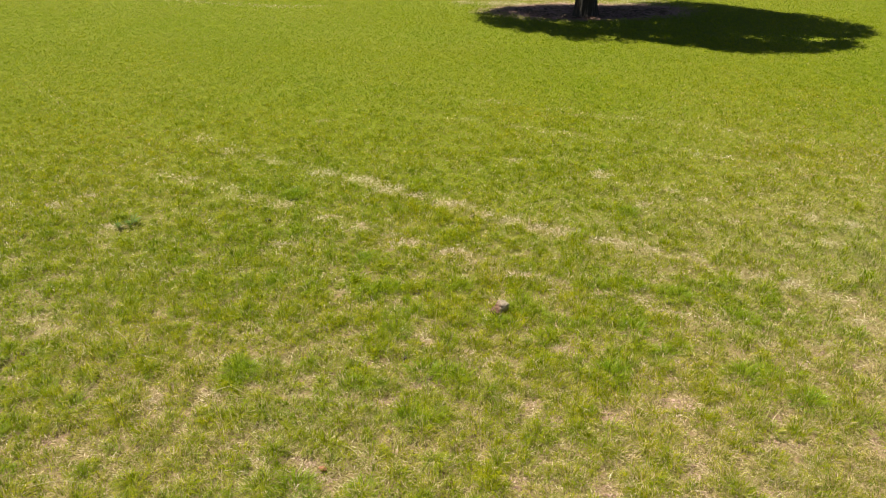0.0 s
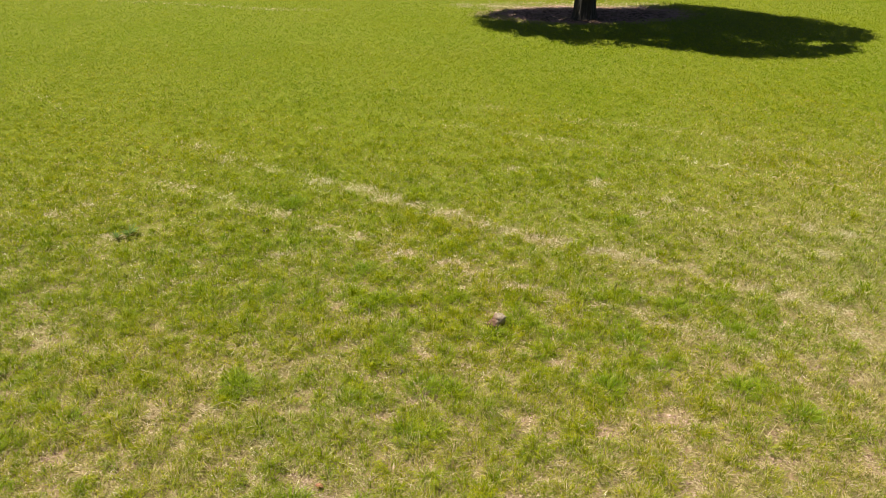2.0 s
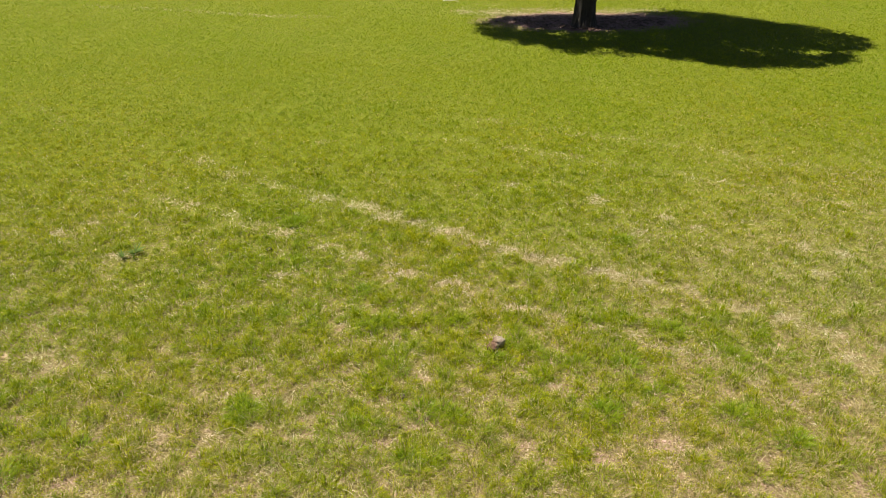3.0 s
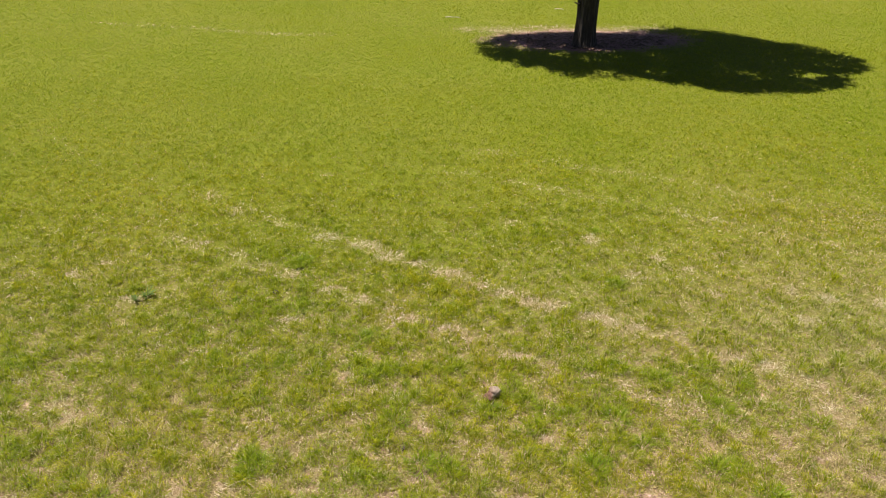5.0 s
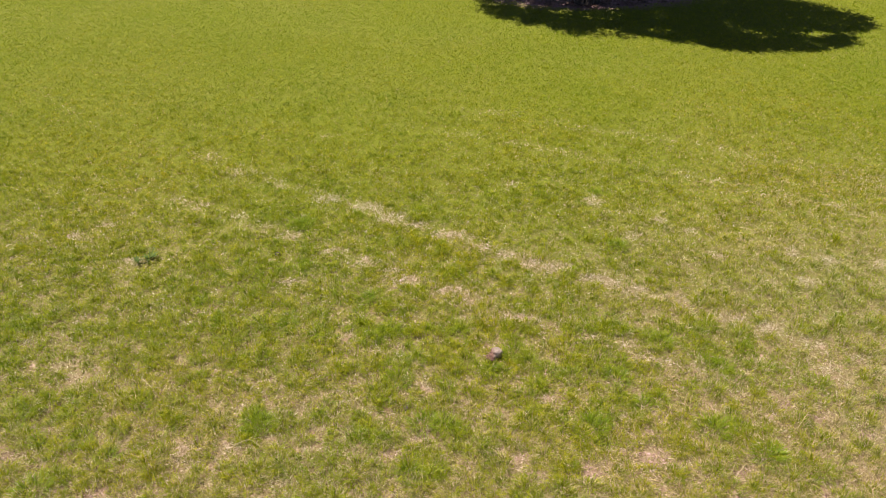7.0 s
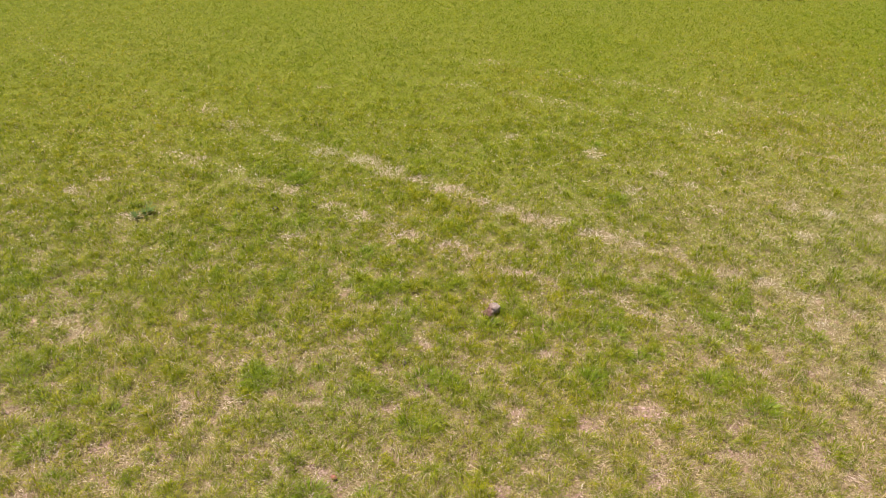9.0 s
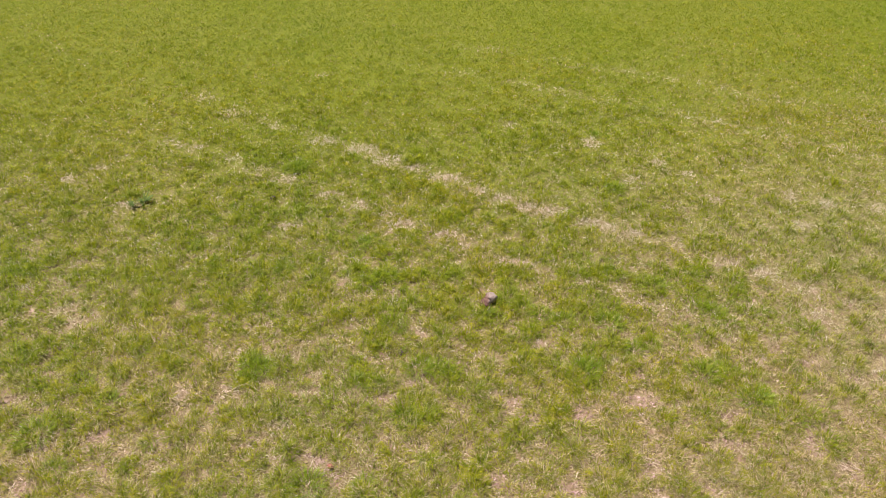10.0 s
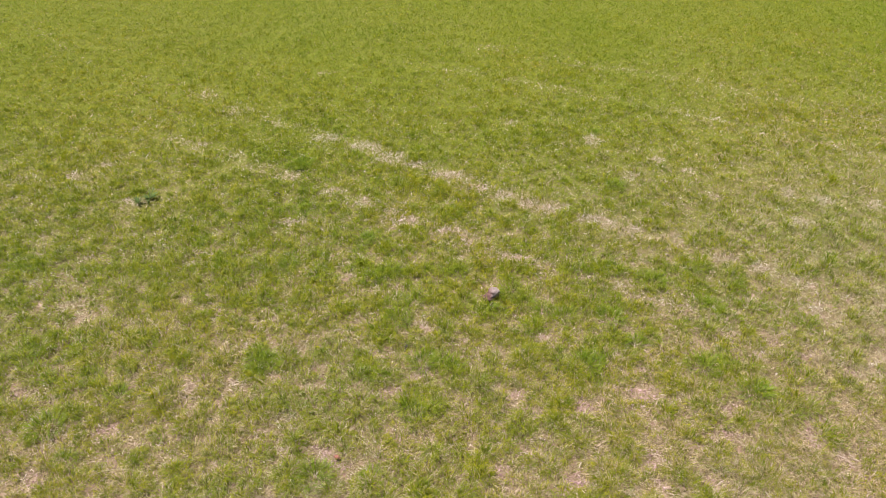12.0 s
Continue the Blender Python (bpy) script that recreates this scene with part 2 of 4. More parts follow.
# ---------------------------------------------------------------- mesh helpers
def mesh_of(name, verts, tris, slots, index=None, smooth=False):
    """A mesh of triangles from arrays."""
    me = bpy.data.meshes.new(name)
    me.vertices.add(len(verts))
    me.vertices.foreach_set("co", np.ascontiguousarray(verts, dtype=np.float32).ravel())
    me.loops.add(len(tris) * 3)
    me.loops.foreach_set("vertex_index", np.ascontiguousarray(tris, dtype=np.int32).ravel())
    me.polygons.add(len(tris))
    me.polygons.foreach_set("loop_start", np.arange(0, len(tris) * 3, 3, dtype=np.int32))
    if index is not None:
        me.polygons.foreach_set("material_index", np.ascontiguousarray(index, dtype=np.int32))
    me.polygons.foreach_set("use_smooth", np.full(len(tris), smooth, dtype=bool))
    for m in slots:
        me.materials.append(m)
    me.update(calc_edges=True)
    return me


def part(name, bm, material, parent, label="", smooth=True):
    me = bpy.data.meshes.new(name)
    bm.normal_update()
    bm.to_mesh(me)
    bm.free()
    me.materials.append(material)
    if smooth:
        for p in me.polygons:
            p.use_smooth = True
    ob = new(name, me)
    ob.parent = parent
    return tagged(ob, label) if label else ob


def tube(bm, points, radii, sides=8, ridge=0.0, seed=0.0, closed=True):
    """A round limb through points, with furrows if ridge is given."""
    rings = []
    last = None
    for i, p in enumerate(points):
        p = Vector(p)
        a = Vector(points[max(i - 1, 0)])
        b = Vector(points[min(i + 1, len(points) - 1)])
        axis = (b - a).normalized()
        if last is None:
            side = axis.orthogonal().normalized()
        else:
            side = (last - axis * last.dot(axis)).normalized()
        last = side
        up = axis.cross(side)
        ring = []
        for k in range(sides):
            an = 2 * math.pi * k / sides
            r = radii[i]
            if ridge:
                r *= 1 + ridge * (noise.noise(Vector((math.cos(an) * 3.2, math.sin(an) * 3.2, p.z * 0.9 + seed))) + 0.6 * noise.noise(Vector((math.cos(an) * 8, math.sin(an) * 8, p.z * 1.6 + seed))))
            ring.append(bm.verts.new(p + (side * math.cos(an) + up * math.sin(an)) * r))
        rings.append(ring)
    for r0, r1 in zip(rings, rings[1:]):
        for k in range(sides):
            bm.faces.new((r0[k], r0[(k + 1) % sides], r1[(k + 1) % sides], r1[k]))
    if closed:
        bm.faces.new(rings[-1])
        bm.faces.new(rings[0][::-1])


rng = np.random.default_rng(7)


def lattice(ix, iy, seed):
    h = (ix.astype(np.int64) * 374761393 + iy.astype(np.int64) * 668265263 + seed * 144665) & 0xFFFFFFFF
    h = ((h ^ (h >> 13)) * 1274126177) & 0xFFFFFFFF
    return ((h ^ (h >> 16)) & 0xFFFF) / 65535.0


def value_noise(x, y, freq, seed, octaves=3):
    """Smooth noise from 0 to 1 over the ground."""
    total, weight, amp = 0.0, 0.0, 1.0
    for o in range(octaves):
        u, v = x * freq, y * freq
        ix, iy = np.floor(u), np.floor(v)
        fx, fy = u - ix, v - iy
        fx, fy = fx * fx * (3 - 2 * fx), fy * fy * (3 - 2 * fy)
        a, b = lattice(ix, iy, seed + o), lattice(ix + 1, iy, seed + o)
        c, d = lattice(ix, iy + 1, seed + o), lattice(ix + 1, iy + 1, seed + o)
        total = total + amp * ((a * (1 - fx) + b * fx) * (1 - fy) + (c * (1 - fx) + d * fx) * fy)
        weight += amp
        amp, freq = amp * 0.55, freq * 2.1
    return total / weight


def swell(x, y):
    """The height of the ground: faint humps."""
    return 0.05 * (value_noise(x, y, 0.35, 11, 2) - 0.5) + 0.018 * (value_noise(x, y, 2.2, 12, 2) - 0.5)


# ---------------------------------------------------------------- the field: where it is worn, dry or lush
# all patches: x, y, half width, half depth
# bare pinkish soil
WORN = [(-0.89, 3.06, 0.07, 0.04), (-0.75, 2.99, 0.07, 0.05), (-0.66, 2.91, 0.08, 0.04), (-2.34, 3.20, 0.09, 0.07), (-3.13, 3.53, 0.06, 0.06), (-2.67, 2.81, 0.08, 0.06), (-0.35, 3.57, 0.08, 0.05),
        (-0.14, 3.74, 0.08, 0.05), (-0.09, 3.14, 0.05, 0.04), (1.08, 3.39, 0.08, 0.07), (1.52, 3.55, 0.12, 0.07), (1.53, 3.79, 0.05, 0.05), (1.99, 3.16, 0.15, 0.05), (2.12, 3.41, 0.05, 0.06),
        (1.47, 2.96, 0.08, 0.07), (1.47, 2.78, 0.06, 0.05), (0.57, 3.51, 0.08, 0.07), (2.95, 3.94, 0.09, 0.04), (3.15, 3.75, 0.06, 0.05), (2.68, 4.06, 0.07, 0.05), (2.63, 3.15, 0.06, 0.10),
        (1.81, 2.81, 0.08, 0.05), (0.44, 2.87, 0.04, 0.06), (0.92, 2.80, 0.06, 0.04)]
# scuffs where soil and straw show
SCUFFED = [(-1.14, 3.31, 0.07, 0.05), (-1.09, 3.05, 0.06, 0.04), (-0.37, 4.71, 0.05, 0.13), (-0.57, 4.71, 0.05, 0.09), (-0.80, 4.86, 0.06, 0.05), (-0.12, 4.27, 0.05, 0.09), (-2.95, 4.32, 0.06, 0.10),
           (-3.16, 4.49, 0.08, 0.06), (-3.61, 4.77, 0.10, 0.05), (-0.55, 3.98, 0.06, 0.07), (-1.56, 4.01, 0.06, 0.06), (-2.51, 4.26, 0.08, 0.06), (0.40, 3.59, 0.05, 0.05), (2.34, 4.18, 0.10, 0.04),
           (1.59, 4.76, 0.07, 0.06), (3.18, 4.45, 0.07, 0.08), (-1.53, 3.63, 0.10, 0.05), (-2.68, 3.17, 0.09, 0.08), (2.53, 3.93, 0.07, 0.05), (1.39, 3.93, 0.06, 0.06), (0.84, 4.11, 0.06, 0.06),
           (2.77, 2.99, 0.06, 0.07), (0.74, 3.16, 0.06, 0.05), (-1.86, 3.58, 0.09, 0.06)]
# bleached straw along the main rut, along the nearer one, and in single spots
ON_MAIN_RUT = [(-3.01, 8.48, 0.20, 0.14), (-2.55, 8.05, 0.18, 0.13), (-1.95, 7.71, 0.10, 0.09), (-1.34, 7.36, 0.17, 0.10), (-0.89, 7.17, 0.19, 0.11), (-0.56, 6.92, 0.15, 0.11), (-0.30, 6.77, 0.12, 0.07),
               (0.07, 6.57, 0.18, 0.08), (0.42, 6.32, 0.11, 0.07), (0.66, 6.20, 0.10, 0.08), (0.89, 6.02, 0.10, 0.08), (1.14, 5.95, 0.16, 0.08), (1.48, 5.76, 0.14, 0.06), (1.66, 5.67, 0.08, 0.07),
               (1.86, 5.58, 0.13, 0.07), (2.23, 5.43, 0.06, 0.09), (2.62, 5.15, 0.13, 0.06), (2.90, 4.99, 0.15, 0.07), (3.27, 4.79, 0.08, 0.06), (3.51, 4.60, 0.07, 0.07)]
ON_NEAR_RUT = [(-2.29, 6.95, 0.09, 0.06), (-1.59, 6.53, 0.10, 0.08), (-1.13, 6.24, 0.15, 0.05), (-0.79, 6.07, 0.07, 0.09), (-0.50, 5.91, 0.08, 0.07), (-0.32, 5.75, 0.09, 0.06), (0.07, 5.57, 0.11, 0.07),
               (0.25, 5.39, 0.05, 0.07), (0.59, 5.22, 0.06, 0.05), (0.74, 5.13, 0.14, 0.07), (1.31, 4.85, 0.13, 0.04), (1.75, 4.58, 0.11, 0.07), (1.98, 4.54, 0.06, 0.05), (2.12, 4.45, 0.10, 0.05)]
BLEACHED = [(-2.77, 7.20, 0.09, 0.07), (-3.69, 6.73, 0.09, 0.06), (-3.94, 6.52, 0.09, 0.08), (-3.14, 6.06, 0.14, 0.06), (-1.48, 5.72, 0.14, 0.05), (-1.58, 9.12, 0.16, 0.09), (0.81, 7.73, 0.10, 0.10),
            (1.73, 7.30, 0.10, 0.13), (2.40, 6.87, 0.08, 0.09), (2.05, 6.53, 0.11, 0.07), (2.68, 6.64, 0.10, 0.06), (2.81, 6.16, 0.06, 0.08), (3.61, 6.21, 0.07, 0.12), (3.93, 6.06, 0.08, 0.13),
            (4.39, 6.01, 0.09, 0.10), (3.54, 5.72, 0.12, 0.06)]
# lush tussocks: x, y
STANDING = [(-0.73, 5.39), (-0.65, 5.45), (-0.35, 4.33), (-0.44, 4.49), (-0.36, 4.57), (-1.34, 3.83), (-1.42, 3.87), (-1.28, 3.86), (-0.21, 3.37), (-0.13, 3.84), (0.05, 3.87), (1.13, 3.81),
            (1.20, 3.87), (2.22, 4.55), (2.31, 4.50), (1.70, 4.12), (1.57, 4.06), (2.34, 3.52), (2.42, 3.57), (2.56, 3.34), (-0.82, 2.82), (-0.45, 2.82), (-2.97, 3.68), (-2.78, 3.22), (-2.32, 4.04),
            (-2.54, 2.94), (-1.59, 6.72), (-1.51, 6.76), (-1.67, 5.09), (-1.38, 5.01), (0.17, 4.94), (0.09, 5.04), (0.63, 4.66), (0.74, 4.54), (0.87, 4.44), (1.05, 4.37), (1.42, 4.34),
            (1.81, 4.87), (1.89, 4.80), (1.83, 6.31), (1.79, 7.50), (2.03, 3.79), (2.14, 3.82), (0.21, 4.57), (-2.65, 3.69), (-2.37, 3.50), (0.565, 4.62)]
# old wheel ruts across the field
RUT_NEAR = [(-3.14, 7.35), (-1.59, 6.53), (-0.32, 5.75), (0.74, 5.13), (2.12, 4.45), (2.95, 3.94), (4.6, 2.9)]
RUT_MAIN = [(-6.4, 10.9), (-4.71, 9.25), (-3.01, 8.48), (-1.34, 7.36), (0.07, 6.57), (1.14, 5.95), (2.62, 5.15), (3.73, 4.45), (5.0, 3.6)]
RUT_FAR = [(-0.64, 9.43), (0.45, 9.13), (1.61, 8.62), (2.60, 8.15), (3.50, 7.67), (5.4, 6.7)]
FRESH_STRIP = [(-1.6, 6.3), (-0.4, 5.3), (1.2, 4.65), (2.4, 4.4)]
RUT_LAST = [(0.07, 10.24), (1.42, 9.63), (3.03, 9.05), (4.41, 8.31), (6.0, 7.6)]
PALE_LINES = [[(-11.2, 19.5), (-8.9, 18.75), (-4.3, 17.5), (-2.6, 17.3)], [(1.2, 17.82), (2.4, 17.64), (3.46, 17.62), (4.5, 17.72)], [(0.9, 18.9), (1.5, 18.8)], [(0.6, 17.9), (1.4, 17.98), (4.4, 18.05), (5.2, 18.0)]]


def near_line(x, y, line):
    """Distance to a broken line."""
    best = np.full(x.shape, 1e9)
    for (ax, ay), (bx, by) in zip(line, line[1:]):
        dx, dy = bx - ax, by - ay
        t = np.clip(((x - ax) * dx + (y - ay) * dy) / (dx * dx + dy * dy), 0, 1)
        best = np.minimum(best, np.hypot(x - ax - t * dx, y - ay - t * dy))
    return best


def near_rut(x, y, line):
    """Distance to a rut, which wanders a little."""
    u = x + 0.12 * (value_noise(x, y, 1.1, 91, 2) - 0.5) + 0.12 * (value_noise(x, y, 5.0, 92, 2) - 0.5)
    v = y + 0.10 * (value_noise(x, y, 1.1, 93, 2) - 0.5) + 0.12 * (value_noise(x, y, 5.0, 94, 2) - 0.5)
    return near_line(u, v, line)


def spots(x, y, places, grow=1.0):
    """1 in the heart of the patches, ragged at their rims."""
    out = np.zeros(x.shape)
    u = x + 0.055 * (value_noise(x, y, 12.0, 31, 3) - 0.5)
    v = y + 0.055 * (value_noise(x, y, 9.0, 32, 3) - 0.5)
    torn = 0.55 * (value_noise(x, y, 26.0, 33, 2) - 0.5)
    for cx, cy, rx, ry in places:
        near = (np.abs(x - cx) < 2.2 * rx * grow + 0.2) & (np.abs(y - cy) < 2.2 * ry * grow + 0.2)
        if near.any():
            q = ((u[near] - cx) / (rx * grow)) ** 2 + ((v[near] - cy) / (ry * grow)) ** 2
            out[near] = np.maximum(out[near], np.clip(1.30 - 0.80 * q + torn[near], 0, 1))
    return out


def tree_earth(x, y):
    q = np.hypot((x - 3.38) * 0.44, y - 16.95) + 0.40 * (value_noise(x, y, 2.2, 41, 3) - 0.5)
    return np.clip((0.98 - q) / 0.20, 0, 1)


def straw_cover(x, y):
    """How far dead straw has taken the place of the grass."""
    gaps = np.clip(3.2 * (value_noise(x, y, 4.0, 54, 3) - 0.36), 0, 1)
    broken = np.clip(0.78 + 2.6 * (value_noise(x, y, 9.0, 56, 2) - 0.38), 0.25, 1)
    s = broken * spots(x, y, ON_MAIN_RUT, 1.0)
    s = np.maximum(s, 0.70 * broken * spots(x, y, ON_NEAR_RUT, 1.0))
    s = np.maximum(s, 0.72 * spots(x, y, BLEACHED, 1.0)) * np.clip(1.0 - (y - 7.0) * 0.45, 0.38, 1)
    s = np.maximum(s, 0.62 * spots(x, y, SCUFFED, 1.0))
    s = np.maximum(s, 0.58 * gaps * np.exp(-(near_rut(x, y, RUT_MAIN) / 0.09) ** 2) * np.clip((x + 3.0) / 1.5, 0.3, 1))
    s = np.maximum(s, 0.30 * gaps * np.exp(-(near_rut(x, y, RUT_NEAR) / 0.12) ** 2))
    s = np.maximum(s, (0.06 + 0.32 * gaps) * np.exp(-(near_rut(x, y, RUT_FAR) / 0.12) ** 2))
    s = np.maximum(s, (0.04 + 0.30 * gaps) * np.exp(-(near_rut(x, y, RUT_LAST) / 0.12) ** 2))
    for line, strong, wide in zip(PALE_LINES, (0.12, 1.0, 0.6, 0.32), (0.16, 0.16, 0.12, 0.32)):
        s = np.maximum(s, strong * np.exp(-(near_line(x, y, line) / wide) ** 2) * np.clip(gaps + 0.45, 0, 1))
    return s


def dryness(x, y):
    """0: green, 1: straw only."""
    near = np.clip((6.4 - y + 0.30 * x) / 3.6, 0, 1)
    d = 0.02 + 0.06 * np.clip((12 - y) / 5, 0, 1) + 0.28 * near + 0.30 * np.clip((x - 0.5) / 3.0, 0, 1) * np.clip((11 - y) / 4, 0, 1)
    d = d + (0.12 + 0.08 * near) * (value_noise(x, y, 3.4, 52, 3) - 0.5) + (0.10 + 0.24 * near) * (value_noise(x, y, 12.0, 55, 2) - 0.48) + 0.14 * (value_noise(x, y, 0.6, 53, 3) - 0.5)
    d = d * np.clip((15 - y) / 5, 0.4, 1) - 0.24 * np.exp(-(near_line(x, y, FRESH_STRIP) / 0.8) ** 2)
    return np.clip(np.maximum(d, straw_cover(x, y)), 0.02, 1.0)


def lushness(x, y):
    """How many of the tufts are fresh green: most along the strip between the ruts and far off."""
    strip = np.exp(-(near_line(x, y, FRESH_STRIP) / 0.70) ** 2)
    near = np.clip((0.09 + 0.60 * strip) * np.clip(3.6 * (value_noise(x, y, 7.0, 66, 2) - 0.32), 0.05, 1.3), 0, 0.9) * np.clip((10 - y) / 3, 0, 1)
    return np.maximum(near, 0.75 * np.clip((y - 8.5) / 4, 0, 1))


def bareness(x, y):
    """How little grows."""
    b = np.maximum(1.0 * spots(x, y, WORN, 1.05), 0.85 * straw_cover(x, y))
    b = np.maximum(b, 0.9 * (np.hypot(x - 0.43, y - 4.57) < 0.06))
    return np.clip(np.maximum(b, tree_earth(x, y)), 0, 1)


def blades(root, z, away, length, width, lean, bend, seed):
    """Blades of grass, two triangles each: narrow at the root, bent over at the middle, pointed."""
    r = np.random.default_rng(seed)
    n = len(root)
    dirx, diry = np.cos(away), np.sin(away)
    twist = away + math.pi / 2 + r.normal(0, 0.5, n)
    sx, sy = np.cos(twist) * width * 0.55, np.sin(twist) * width * 0.55
    l0 = length * (0.45 + 0.15 * r.random(n))
    l1 = length - l0
    h0, v0 = np.sin(lean) * l0, np.cos(lean) * l0
    h1, v1 = np.sin(lean + bend) * l1, np.cos(lean + bend) * l1
    verts = np.empty((n, 4, 3), dtype=np.float32)
    verts[:, 0] = np.stack([root[:, 0], root[:, 1], z], 1)
    mx, my, mz = root[:, 0] + dirx * h0, root[:, 1] + diry * h0, np.maximum(z + v0, z + 0.003)
    verts[:, 1] = np.stack([mx - sx, my - sy, mz], 1)
    verts[:, 2] = np.stack([mx + sx, my + sy, mz], 1)
    verts[:, 3] = np.stack([mx + dirx * h1, my + diry * h1, np.maximum(mz + v1, z + 0.004)], 1)
    base = (np.arange(n) * 4)[:, None]
    tris = np.concatenate([base + [0, 2, 1], base + [1, 2, 3]], 1).reshape(-1, 3)
    return verts.reshape(-1, 3), tris


def half_width(y):
    """How far the field is grown densely to either side."""
    return 0.63 * np.hypot(y, 3.8) + 0.25


def thinning(y):
    """The nearest grass is the finest; further off blades are fewer and broader."""
    return np.minimum((5.0 / np.hypot(y, 3.6)) ** 2, 1.25)


def sow(per_metre, y0, y1):
    """Scattered places over the stretch of field from y0 to y1."""
    widest = half_width(y1) + 1.5
    count = int(per_metre * (y1 - y0) * 2 * widest)
    y = y0 + (y1 - y0) * rng.random(count)
    x = (rng.random(count) * 2 - 1) * widest
    keep = (np.abs(x) < half_width(y) + rng.exponential(0.3, count)) & (rng.random(count) < thinning(y) / thinning(y0))
    return x[keep], y[keep]


def sow_tufts(gap, y0, y1):
    """Places of tufts, evenly spread but out of line."""
    gx_, gy_ = np.meshgrid(np.arange(-half_width(y1) - 1.5, half_width(y1) + 1.5, gap), np.arange(y0, y1, gap))
    x = gx_.ravel() + gap * rng.uniform(-0.62, 0.62, gx_.size)
    y = gy_.ravel() + gap * rng.uniform(-0.62, 0.62, gx_.size)
    keep = np.abs(x) < half_width(y) + rng.exponential(0.4, len(x))
    keep &= rng.random(len(x)) < np.clip((y - 1.9) / 0.5, 0, 1) * np.clip((27.5 - y) / 2, 0, 1)
    return x[keep], y[keep]


# ---------------------------------------------------------------- ground
def spread(lo, hi, step, far):
    inner = np.arange(lo, hi + step / 2, step)
    g = step * 1.5 * 1.35 ** np.arange(40)
    out = np.cumsum(g)
    out = out[out < far]
    return np.concatenate([(lo - out)[::-1], inner, hi + out])


gx, gy = spread(-17, 17, 0.16, 2500), spread(-2, 26, 0.16, 2500)
mx_, my_ = np.meshgrid(gx, gy)
fade = np.clip((60 - np.hypot(mx_, my_)) / 20, 0, 1)
ground_verts = np.stack([mx_.ravel(), my_.ravel(), (swell(mx_, my_) * fade).ravel()], 1)
cols, rows_ = len(gx), len(gy)
q = (np.arange(rows_ - 1)[:, None] * cols + np.arange(cols - 1)[None, :]).ravel()
ground_tris = np.concatenate([np.stack([q, q + 1, q + cols + 1], 1), np.stack([q, q + cols + 1, q + cols], 1)])
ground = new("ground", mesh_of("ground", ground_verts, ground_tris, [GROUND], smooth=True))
tagged(ground, "dry field of pinkish soil matted with dead straw", "ground", kind="structure")


# ---------------------------------------------------------------- grass
class Sward:
    """Blades of one kind, gathered into one mesh."""

    def __init__(self):
        self.verts, self.tris, self.count = [], [], 0

    def add(self, made):
        v, t = made
        self.verts.append(v)
        self.tris.append(t + self.count)
        self.count += len(v)

    def finish(self, name, material, label, category):
        ob = new(name, mesh_of(name, np.concatenate(self.verts), np.concatenate(self.tris), [material]))
        return tagged(ob, label, category, kind="stuff")


